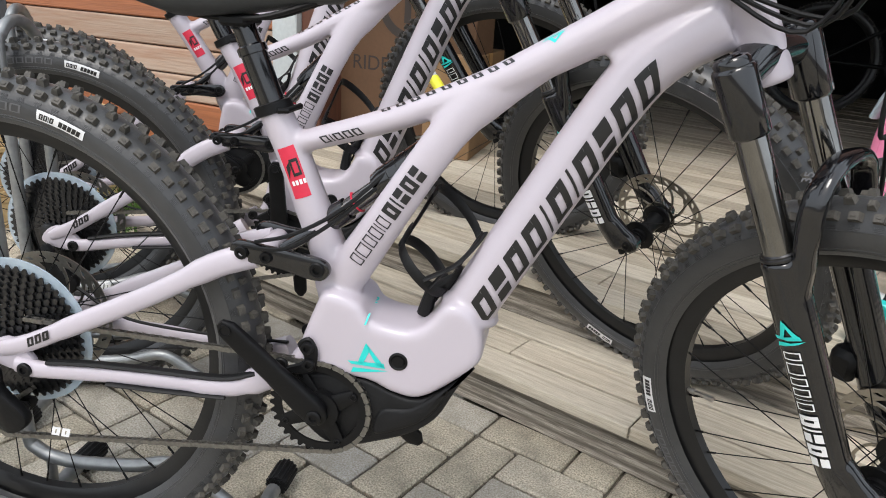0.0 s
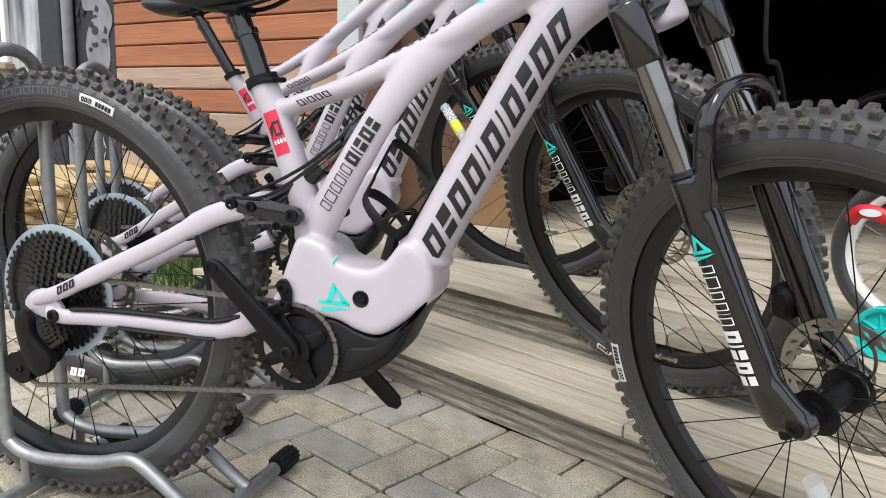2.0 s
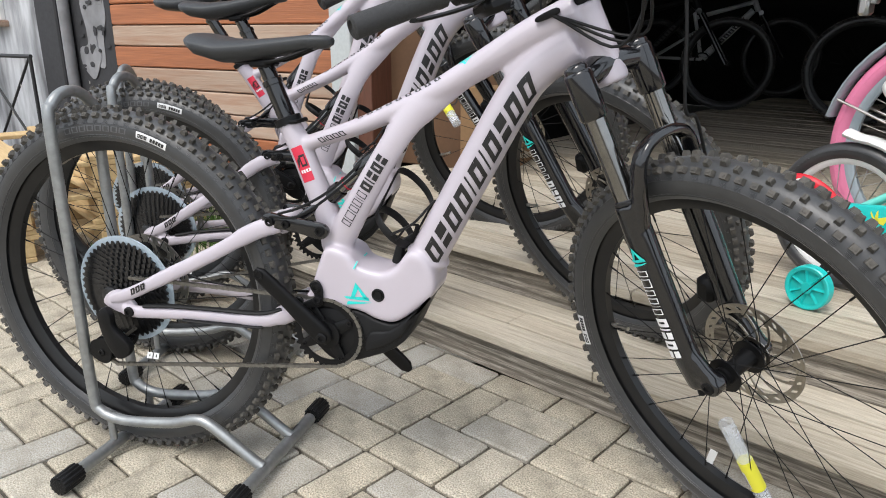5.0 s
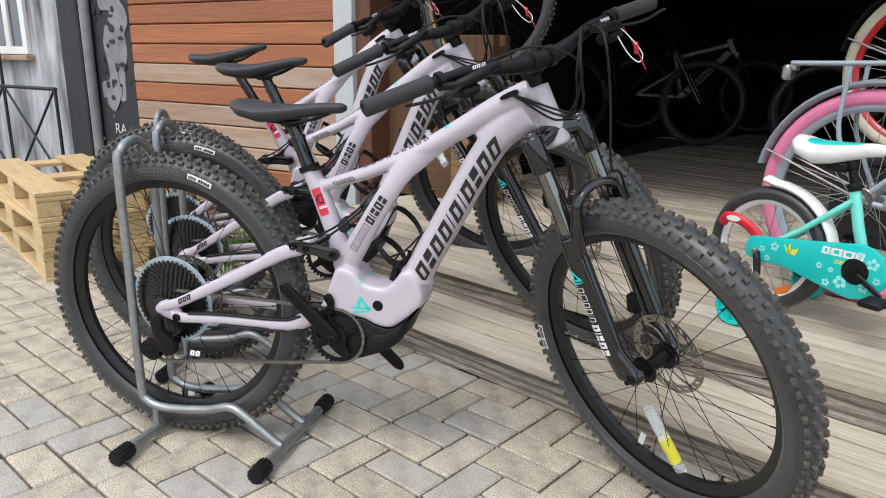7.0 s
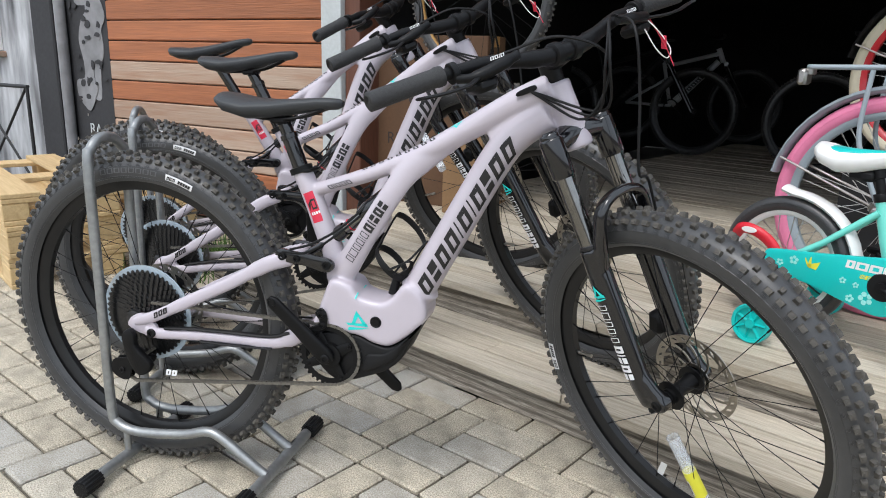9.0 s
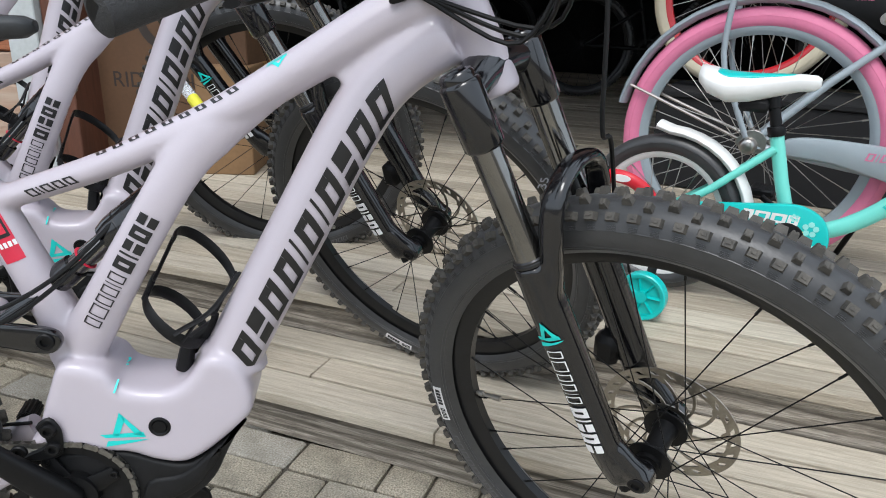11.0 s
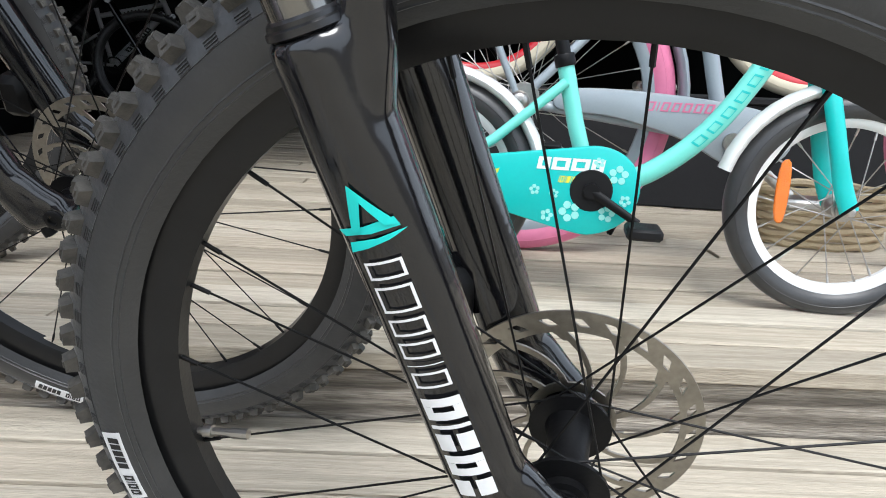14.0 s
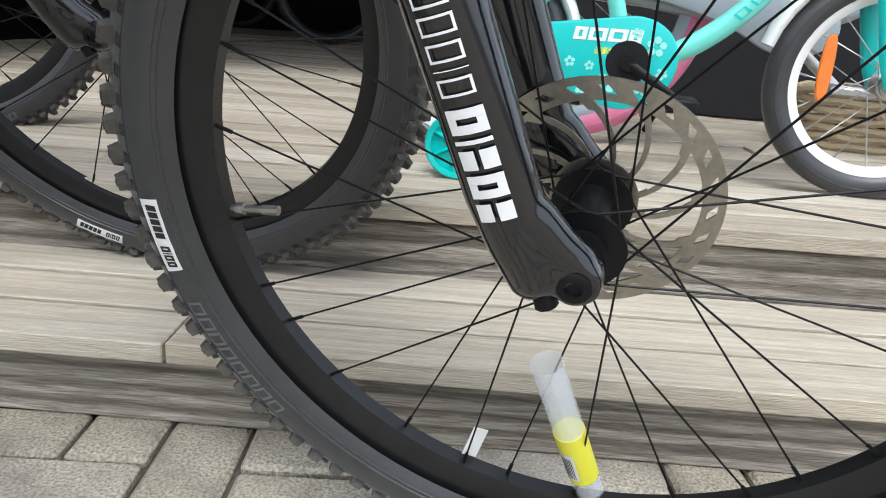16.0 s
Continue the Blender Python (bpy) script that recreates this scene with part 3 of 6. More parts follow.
def frame_meshes():
    out = {}
    # down tube, top tube with its gusset, seat tube, strut and head tube make one welded front frame
    dt = spline([(0.628, 0, 0.455), (0.66, 0, 0.515), (0.735, 0, 0.655), (0.805, 0, 0.783), (0.845, 0, 0.832), (0.899, 0, 0.868)], 5)
    k = len(dt)
    dtr = [(0.038 - 0.006 * i / k, 0.0335 - 0.002 * i / k) for i in range(k)]
    tt = spline([(0.425, 0, 0.692), (0.53, 0, 0.727), (0.60, 0, 0.757), (0.665, 0, 0.786), (0.75, 0, 0.835), (0.83, 0, 0.882), (0.90, 0, 0.915)], 5)
    k = len(tt)
    ttr = [(0.017 + 0.011 * (i / k), 0.0135 + 0.0165 * (i / k) ** 1.4) for i in range(k)]
    sp = spline([(0.468, -0.006, 0.492), (0.53, -0.022, 0.592), (0.585, -0.024, 0.682), (0.62, -0.016, 0.735), (0.652, -0.006, 0.768), (0.695, 0, 0.796), (0.74, 0, 0.822)], 5)
    k = len(sp)
    spr = []
    for i in range(k):
        # slim in the middle, tapering out inside the top tube
        w, end = math.pi * min(i / 21, 1.0), 0.42 + 0.58 * min(1.0, (k - 1 - i) / 11)
        spr.append(((0.02 - 0.007 * math.sin(w)) * end, (0.029 - 0.006 * math.sin(w)) * end))
    se = spline([(0.388, 0, 0.728), (0.41, 0, 0.68), (0.437, 0, 0.61), (0.46, 0, 0.55), (0.475, 0, 0.49), (0.488, 0, 0.45)], 5)
    k = len(se)
    ser = [(0.0205 + 0.014 * (i / k) ** 2, 0.0205 + 0.012 * (i / k) ** 2) for i in range(k)]
    head = lathe([(0.026, 0.505), (0.029, 0.508), (0.0285, 0.53), (0.027, 0.59), (0.0262, 0.625), (0.0275, 0.628), (0.025, 0.634)], 28, STEER0, AXIS)
    gus = tube(spline([(0.80, 0, 0.81), (0.842, 0, 0.858), (0.895, 0, 0.888)], 4), [(0.02, 0.03)] * 9, 14, (0, 1, 0))
    shell = plate(loop2([(0.452, 0.478), (0.433, 0.427), (0.42, 0.402), (0.46, 0.394), (0.527, 0.391), (0.562, 0.378), (0.60, 0.376), (0.645, 0.409), (0.676, 0.446), (0.664, 0.50),
                         (0.63, 0.515), (0.603, 0.484), (0.575, 0.47), (0.53, 0.478), (0.512, 0.50), (0.47, 0.51)], 4), -0.047, 0.047, 0.011, 3)
    weld = lathe([(0.034, -0.008), (0.0405, -0.003), (0.0415, 0), (0.0405, 0.003), (0.034, 0.008)], 28, (0.652, 0, 0.497), (0.4, 0, 0.92))
    out["frame"] = welded(tube(dt, dtr, 24, (0, 1, 0), squareness=0.86), tube(tt, ttr, 20, (0, 1, 0)), tube(sp, spr, 18, (0, 1, 0)), tube(se, ser, 20, (0, 1, 0)), head, gus, shell, weld)
    out["dt"], out["sp"], out["tt"], out["se"] = tube_place(dt, dtr, 0.86, 0.0006), tube_place(sp, spr, 1.0, 0.0006), tube_place(tt, ttr), tube_place(se, ser)
    return out


FM = frame_meshes()


def stay(side):
    """Seat stay and chain stay of one side, joined at the dropout by their own pieces."""
    s = side
    a = tube(spline([(0.005, s * 0.072, 0.372), (0.06, s * 0.075, 0.392), (0.14, s * 0.068, 0.432), (0.24, s * 0.056, 0.482), (0.32, s * 0.044, 0.527), (0.372, s * 0.034, 0.545)], 4),
             [(0.008, 0.010)] + [(0.0085, 0.0125)] * 6 + [(0.009, 0.014)] * 8 + [(0.011, 0.017)] * 6, 14, (0, 1, 0), squareness=0.8)
    return a


def chainstay(side):
    s = side
    return join(tube(spline([(0.035, s * 0.075, 0.355), (0.07, s * 0.077, 0.352), (0.18, s * 0.068, 0.356), (0.28, s * 0.058, 0.354), (0.345, s * 0.05, 0.356), (0.392, s * 0.042, 0.376)], 4),
             [(0.009, 0.0125)] * 5 + [(0.0085, 0.0115)] * 8 + [(0.011, 0.014)] * 5 + [(0.012, 0.019)] * 3, 14, (0, 1, 0), squareness=0.8))


def bolt(x, y, z, r=0.011, h=0.006, s=-1):
    """A pivot bolt with a hex socket, on the drive side for s = -1."""
    return lathe([(r, 0), (r, h * 0.7), (r * 0.86, h), (r * 0.5, h), (r * 0.46, h * 0.35), (0.0005, h * 0.35)], 20, (x, y, z), (0, s, 0))


def sprocket(R, teeth, y, thick, depth=0.005, hollow=0.80):
    pts = []
    for k in range(teeth * 4):
        w = 2 * math.pi * k / (teeth * 4)
        r = R + (depth * 0.5 if k % 4 in (0, 1) else -depth * 0.5)
        pts.append((r * math.cos(w), r * math.sin(w)))
    n = len(pts)
    v = [(p[0], y - thick / 2, p[1]) for p in pts] + [(p[0], y + thick / 2, p[1]) for p in pts]
    inner = R * hollow
    v += [(p[0] / Vector(p).length * inner, y - thick / 2, p[1] / Vector(p).length * inner) for p in pts] + [(p[0] / Vector(p).length * inner, y + thick / 2, p[1] / Vector(p).length * inner) for p in pts]
    f = []
    for i in range(n):
        j = (i + 1) % n
        f += [(i, j, n + j, n + i), (2 * n + j, 2 * n + i, 3 * n + i, 3 * n + j), (j, i, 2 * n + i, 2 * n + j), (n + i, n + j, 3 * n + j, 3 * n + i)]
    return shape(v, f)


def cassette_shape():
    """Carrier of the sprockets with its lock ring."""
    out = [lathe([(0.02, -0.025), (0.02, -0.072), (0.012, -0.074)], 20)]
    for k in range(6):
        w = math.pi / 3 * k
        out.append(tube([(0.012 * math.cos(w), -0.04, 0.012 * math.sin(w)), (0.094 * math.cos(w + 0.5), -0.0275, 0.094 * math.sin(w + 0.5))], [(0.0025, 0.005)] * 2, 6))
    return join(*out)


def cog(k):
    r = 0.102 - k * 0.0078
    return sprocket(r, max(12, int(r * 480)), -0.028 - k * 0.0036, 0.0018, 0.006, 0.84 if k < 6 else 0.8)


def chain_run(points, pitch=0.0127):
    """A roller chain along a polyline: alternating inner and outer links."""
    pts = [Vector(p) for p in points]
    out = []
    for a, b in zip(pts, pts[1:]):
        n = max(1, round((b - a).length / pitch))
        t = (b - a).normalized()
        up = Vector((0, 1, 0)).cross(t)
        for k in range(n):
            c = a.lerp(b, (k + 0.5) / n)
            w = 0.0034 if k % 2 else 0.0025
            for s in (-1, 1):
                e = c + Vector((0, s * w, 0))
                h = pitch * 0.62
                ring = [e + t * (h * x) + up * (0.0042 * z) for x, z in ((-1, 0.5), (-0.8, 0.9), (-0.3, 0.75), (0.3, 0.75), (0.8, 0.9), (1, 0.5), (1, -0.5), (0.8, -0.9), (0.3, -0.75), (-0.3, -0.75), (-0.8, -0.9), (-1, -0.5))]
                v = [p + Vector((0, -0.0005, 0)) for p in ring] + [p + Vector((0, 0.0005, 0)) for p in ring]
                out.append(shape(v, [tuple(range(12)), tuple(range(23, 11, -1))] + [(i, 12 + i, 12 + (i + 1) % 12, (i + 1) % 12) for i in range(12)]))
            out.append(tube([c - t * pitch / 2 + Vector((0, -0.0036, 0)), c - t * pitch / 2 + Vector((0, 0.0036, 0))], 0.0032, 6))
    return join(*out)


def saddle_shape():
    """Saddle shell lofted from the tail to the nose; origin under its middle."""
    secs = [(-0.134, 0.018, 0.004, 0.012), (-0.128, 0.05, 0.004, 0.022), (-0.105, 0.069, 0.002, 0.034), (-0.06, 0.068, -0.006, 0.038), (-0.01, 0.047, -0.007, 0.034), (0.04, 0.03, -0.004, 0.028), (0.09, 0.022, 0.0, 0.022), (0.125, 0.017, -0.001, 0.018), (0.136, 0.008, -0.005, 0.008)]
    v, f = [], []
    n = 18
    for x, w, top, thick in secs:
        for k in range(n):
            q = 2 * math.pi * k / n
            c, s = math.cos(q), math.sin(q)
            z = top - 0.012 * (c * c) * (w / 0.07) + (0.004 * s if s > 0 else s * thick)
            v.append((x, math.copysign(abs(c) ** 0.7, c) * w, z))
    for i in range(len(secs) - 1):
        for k in range(n):
            f.append((i * n + k, (i + 1) * n + k, (i + 1) * n + (k + 1) % n, i * n + (k + 1) % n))
    f += [tuple(range(n)), tuple((len(secs) - 1) * n + k for k in range(n - 1, -1, -1))]
    return shape(v, f)


def brake_lever(s):
    """Brake lever on the side s of the bar, round the clamp at the origin; bar along y."""
    body = tube(spline([(0.012, 0.0, -0.012), (0.036, -s * 0.02, -0.018), (0.045, -s * 0.07, -0.012), (0.04, -s * 0.105, -0.006)], 4), [0.008] * 4 + [0.011] * 6 + [0.009] * 3, 12)
    clamp = lathe([(0.0175, -0.006), (0.0185, -0.005), (0.0185, 0.005), (0.0175, 0.006)], 20)
    blade = tube(spline([(0.04, -s * 0.02, -0.02), (0.06, s * 0.01, -0.026), (0.066, s * 0.05, -0.026), (0.06, s * 0.09, -0.022), (0.066, s * 0.105, -0.02)], 4), [(0.003, 0.007)] * 17, 8)
    shifter = block((0.02, -s * 0.035, -0.034), (0.05, 0.045, 0.024), 0.008)
    return join(body, clamp), blade, shifter


def flat_words(quads, y):
    return mapped(quads, lambda u, v: (u, y, v), 2, 2)


def glyph(text, size, m):
    """Flat built-in lettering as verts and faces."""
    cu = bpy.data.curves.new("lettering", "FONT")
    cu.body, cu.size, cu.extrude, cu.shear = text, size, 0.0003, 0.25
    tmp = bpy.data.objects.new("tmp", cu)
    scene.collection.objects.link(tmp)
    me = bpy.data.meshes.new_from_object(tmp.evaluated_get(bpy.context.evaluated_depsgraph_get()))
    bpy.data.objects.remove(tmp)
    return shape([m @ v.co for v in me.vertices], [p.vertices for p in me.polygons])


def build_bike(m, label, steer, seat_up, label_at, tags=True, crank_turn=0.0):
    bike = thing("electric_mountain_bike", label, "bicycle", "row of parked electric bikes", m)
    steer_m = Matrix.Translation(STEER0) @ Matrix.Rotation(radians(-steer), 4, AXIS) @ Matrix.Translation(-STEER0)
    P = lambda name, key, make, mat, parent, lab="", mm=None, angle=40: part(name, cached(key, lambda: mesh_of(name, make(), mat, True, angle)), None, parent, lab, mm)

    # front frame with its markings
    fr = P("frame", "fr", lambda: FM["frame"], M_FRAME, bike, "pale lilac aluminium frame", angle=80)
    P("wordmark", "w1", lambda: mapped(word("ohooioiohoo", 0.068, 0.43, -0.004, 0.03, -0.6, 0.25, 0.24), FM["dt"], 4, 8), M_DECAL, fr, "black blocks of a word mark")
    P("wordmark", "w2", lambda: mapped(word("owooio", 0.075, 0.15, -0.0075, 0.0075, 0.0, 0.11, 0.26), FM["sp"], 2, 4), M_DECAL, fr)
    P("wordmark", "w3", lambda: mapped(word("oihoh", 0.152, 0.225, -0.0085, 0.0085, 0.0, 0.3, 0.2), FM["sp"], 2, 4), M_DECAL, fr)
    P("wordmark", "w4", lambda: mapped(word("oiooo", 0.03, 0.085, -0.003, 0.008, 0.5, 0.2, 0.2), FM["tt"], 2, 3), M_DECAL, fr)
    P("wordmark", "w4b", lambda: mapped(word("ooooooooo", 0.12, 0.3, -0.026, -0.016, 0.4, 0.2, 0.4), FM["tt"], 2, 3), M_DECAL, fr)
    P("shop_sticker", "w5", lambda: mapped([[(0.046, -0.013), (0.112, -0.013), (0.112, 0.01), (0.046, 0.01)]], FM["se"], 8, 6), M_RED, fr, "red shop sticker")
    P("sticker_print", "w6", lambda: mapped([[(0.089 + a, -0.013 + b), (0.095 + a, -0.013 + b), (0.095 + a, -0.0095 + b), (0.089 + a, -0.0095 + b)] for a in (0,) for b in (0, 0.005, 0.01, 0.015)], lambda u, v: Vector(FM["se"](u, v)) + Vector((0, -0.0006, 0)), 1, 1), M_WHITE, fr)
    P("sticker_mark", "w6b", lambda: mapped(ring_quads(0.062, 0.084, -0.011, 0.0, 0.0, 0.004, 0.0025) + [[(0.064, 0.0), (0.074, 0.001), (0.086, 0.007), (0.07, 0.006)]], lambda u, v: Vector(FM["se"](u, v)) + Vector((0, -0.0006, 0)), 2, 2), M_DECAL, fr, "small black printed mark")
    P("triangle_mark", "w7", lambda: flat_words(triangle_mark(0.53, 0.4265, 0.055, 0.046, 0), -0.0483), M_TURQ, fr, "turquoise triangle mark")
    P("triangle_mark", "w7c", lambda: mapped(triangle_mark(0.335, -0.022, 0.03, 0.016, 0), FM["tt"], 2, 3), M_TURQ, fr)
    P("charge_port", "port", lambda: join(lathe([(0.0125, 0), (0.0125, 0.002), (0.0105, 0.003), (0.008, 0.0015), (0.0075, 0.003), (0.003, 0.003)], 24, (0.570, -0.0465, 0.428), (0, -1, 0))), M_SATIN, fr, "round black port cover")
    P("cable_port", "cport", lambda: plate(loop2([(0.842, 0.899), (0.874, 0.912), (0.87, 0.921), (0.84, 0.907)], 4), -0.0265, -0.0325, 0.002, 2), M_SATIN, fr)
    P("motor_cover", "mcov", lambda: join(plate(loop2([(0.668, 0.437), (0.644, 0.389), (0.624, 0.349), (0.594, 0.321), (0.553, 0.301), (0.5, 0.283), (0.462, 0.29), (0.43, 0.33), (0.44, 0.385), (0.5, 0.391), (0.53, 0.389), (0.566, 0.375), (0.60, 0.373), (0.642, 0.404)], 4), -0.043, 0.043, 0.005, 2),
      plate(loop2([(0.64, 0.40), (0.615, 0.352), (0.58, 0.326), (0.54, 0.312), (0.548, 0.35), (0.59, 0.36)], 4), -0.047, 0.047, 0.005, 2)), M_PLASTIC, bike, "black plastic motor cover", angle=50)

    # rear triangle
    for s in (-1, 1):
        ss = P("seat_stay", ("ss", s), lambda: stay(s), M_FRAME, bike, "pale lilac seat stay")
        cs = P("chain_stay", ("cs", s), lambda: chainstay(s), M_FRAME, bike, "pale lilac chain stay")
        if s < 0:
            P("wordmark", "fsr", lambda: mapped(word("ooo", 0.06, 0.1, -0.006, 0.006, 0.5, 0.3), lambda u, v: Vector((0.008, -0.0855 + u * 0.03, 0.3675)) + Vector((0.89, 0, 0.455)) * u + Vector((-0.455, 0, 0.89)) * v, 1, 1), M_DECAL, ss)
            P("stay_guard", "sg", lambda: join(tube(spline([(0.085, -0.079, 0.367), (0.15, -0.074, 0.3715), (0.24, -0.066, 0.3715), (0.33, -0.057, 0.37), (0.375, -0.05, 0.381)], 4), [(0.007, 0.004)] * 17, 8, (0, 1, 0)),
              tube(spline([(0.17, -0.076, 0.3455), (0.24, -0.07, 0.3435), (0.335, -0.06, 0.3425)], 4), [(0.006, 0.003)] * 9, 8, (0, 1, 0))), M_PLASTIC, cs, "black rubber chain guard strip")
        P("rocker_link", ("rl", s), lambda: join(plate(loop2([(0.342, 0.551), (0.352, 0.566), (0.39, 0.562), (0.44, 0.557), (0.468, 0.551), (0.476, 0.538), (0.466, 0.525), (0.445, 0.525), (0.41, 0.533), (0.37, 0.537), (0.348, 0.538)], 4), s * 0.034, s * 0.046, 0.003, 2)), M_BLACK, bike, "black rocker link")
        for x, y, z, r in ((0.359, 0.045, 0.551, 0.009), (0.392, 0.045, 0.548, 0.008), (0.46, 0.045, 0.54, 0.010), (0.054, 0.086, 0.354, 0.0105), (0.412, 0.05, 0.402, 0.0095)):
            P("pivot_bolt", ("pb", s, x), lambda: bolt(x, s * y, z, r, 0.005, s), M_SATIN, bike)
        P("dropout", ("do", s), lambda: plate(loop2([(-0.014, 0.362), (0.0, 0.385), (0.03, 0.392), (0.06, 0.365), (0.055, 0.345), (0.02, 0.345)], 3), s * 0.066, s * 0.077, 0.003, 2), M_FRAME, bike)
    P("chain_guide", "cg", lambda: join(plate(loop2([(0.436, 0.436), (0.452, 0.448), (0.463, 0.432), (0.462, 0.41), (0.456, 0.396), (0.425, 0.392), (0.418, 0.399), (0.446, 0.414)], 3), -0.05, -0.056, 0.002, 1),
      bolt(0.451, -0.056, 0.434, 0.0085), bolt(0.453, -0.056, 0.41, 0.0085)), M_SATIN, bike)
    P("stay_bridge", "sb", lambda: join(tube(spline([(0.372, -0.034, 0.545), (0.385, -0.015, 0.553), (0.385, 0.015, 0.553), (0.372, 0.034, 0.545)], 3), 0.013, 12)), M_FRAME, bike)

    # rear shock
    P("shock_shaft", "shs", lambda: tube([(0.47, 0, 0.599), (0.54, 0, 0.655)], 0.0125, 18), M_STANCHION, bike, "dark shining shock shaft")
    P("shock", "sh", lambda: join(tube([(0.44, 0, 0.575), (0.472, 0, 0.6006), (0.485, 0, 0.611)], [0.012, 0.0165, 0.0155], 16), tube([(0.525, 0, 0.643), (0.535, 0, 0.651), (0.60, 0, 0.703), (0.61, 0, 0.711)], [0.019, 0.0215, 0.0215, 0.012], 20),
      *[lathe([(0.0215, -0.001), (0.0222, 0), (0.0215, 0.001)], 20, (0.545 + 0.012 * k, 0, 0.659 + 0.0097 * k), (0.78, 0, 0.62)) for k in range(3)],
      tube([(0.405, -0.02, 0.553), (0.45, -0.016, 0.583)], 0.008, 10), tube([(0.405, 0.02, 0.553), (0.45, 0.016, 0.583)], 0.008, 10)), M_BLACK, bike, "black rear shock absorber")
    P("travel_ring", "tr", lambda: lathe([(0.0136, -0.001), (0.0152, 0), (0.0136, 0.001)], 20, (0.497, 0, 0.6205), (0.78, 0, 0.62)), M_RED, bike, "red rubber travel ring")
    P("brake_hose", "bh", lambda: join(tube(spline([(0.375, -0.04, 0.565), (0.43, -0.048, 0.585), (0.49, -0.035, 0.622), (0.56, -0.005, 0.69)], 5), 0.0026, 6), tube(spline([(0.36, -0.045, 0.56), (0.42, -0.052, 0.566), (0.48, -0.04, 0.605), (0.54, -0.01, 0.66)], 5), 0.0026, 6),
      tube(spline([(0.06, 0.03, 0.43), (0.13, 0.02, 0.40), (0.2, 0.03, 0.385), (0.3, 0.04, 0.38), (0.39, 0.03, 0.39)], 4), 0.0025, 6)), M_PLASTIC, bike)

    # cranks, chain, gears
    ring = lambda: moved(join(sprocket(0.068, 34, -0.047, 0.003, 0.006), *[tube([(0.02 * math.cos(w), -0.05, 0.02 * math.sin(w)), (0.056 * math.cos(w), -0.048, 0.056 * math.sin(w))], [(0.003, 0.013), (0.003, 0.009)], 10, (0, 1, 0)) for w in (0.5, 2.07, 3.64, 5.21)], lathe([(0.028, -0.042), (0.028, -0.056), (0.015, -0.058)], 24),
      *[bolt(0.054 * math.cos(w), -0.05, 0.054 * math.sin(w), 0.005, 0.003) for w in (0.5, 2.07, 3.64, 5.21)]), Matrix.Translation(BB))
    P("chainring", "ring", ring, M_SATIN, bike, "toothed black chainring")
    for s, end in ((-1, Vector((0.356, -0.088, 0.462))), (1, Vector((0.573, 0.088, 0.222)))):
        a = BB + Vector((0, s * 0.062, 0))
        crank = P("crank_arm", ("cr", s), lambda: join(tube([a - (end - a) * 0.085, a, a.lerp(end, 0.12), a.lerp(end, 0.5), a.lerp(end, 0.93), end, end + (end - a) * 0.075],
            [(0.008, 0.008), (0.0105, 0.0185), (0.0105, 0.019), (0.0075, 0.0155), (0.0065, 0.0145), (0.006, 0.014), (0.004, 0.006)], 16, (0, 1, 0), squareness=0.6)), M_SATIN, bike, "black crank arm without pedal", Matrix.Translation(BB) @ Matrix.Rotation(radians(crank_turn), 4, "Y") @ Matrix.Translation(-BB))
        P("crank_bolt", ("cb", s), lambda: bolt(a.x, a.y + s * 0.0105, a.z, 0.0105, 0.004, s), M_SATIN, crank)
        P("pedal_thread", ("pt", s), lambda: join(lathe([(0.0085, 0), (0.0085, 0.002), (0.0065, 0.002), (0.006, 0.0005), (0.001, 0.0005)], 20, end + Vector((0, s * 0.006, 0)), (0, s, 0))), M_STEEL if s > 0 else M_SATIN, crank)
    P("chain", "chn", lambda: chain_run([(0.035, -0.05, 0.412), *[(0.465 + 0.0685 * math.cos(radians(q)), -0.047, 0.341 + 0.0685 * math.sin(radians(q))) for q in range(90, -91, -15)], (-0.02, -0.055, 0.216), (-0.045, -0.056, 0.23), (-0.03, -0.056, 0.26), (0.01, -0.053, 0.285), (0.03, -0.05, 0.3)]), M_CHAIN, bike, "steel roller chain")
    wheel = make_wheel(bike, Matrix.Translation((0, 0, WR)), "mtb_rear", WR, WTW, WTH, 0.03, 0.0175, M_RUBBER, M_RIM, M_SATIN, 92, 28, 0.027, 0.031, name="rear_wheel", disc=(0.098, 0.05))
    P("cassette", "cas", cassette_shape, M_CASSETTE, wheel, "dark toothed cassette")
    for k in range(11):
        P("sprocket", ("cog", k), lambda: cog(k), M_CASSETTE, wheel)
    P("spoke_protector", "sprot", lambda: lathe([(0.114, -0.0235), (0.1145, -0.0225), (0.114, -0.0215), (0.03, -0.0215), (0.03, -0.0235)], 48, closed=True), M_GUARDDISC, wheel, "clear plastic spoke protector disc")
    sidewall_decals(wheel, "r", WR, WTW, WTH, radians(76))
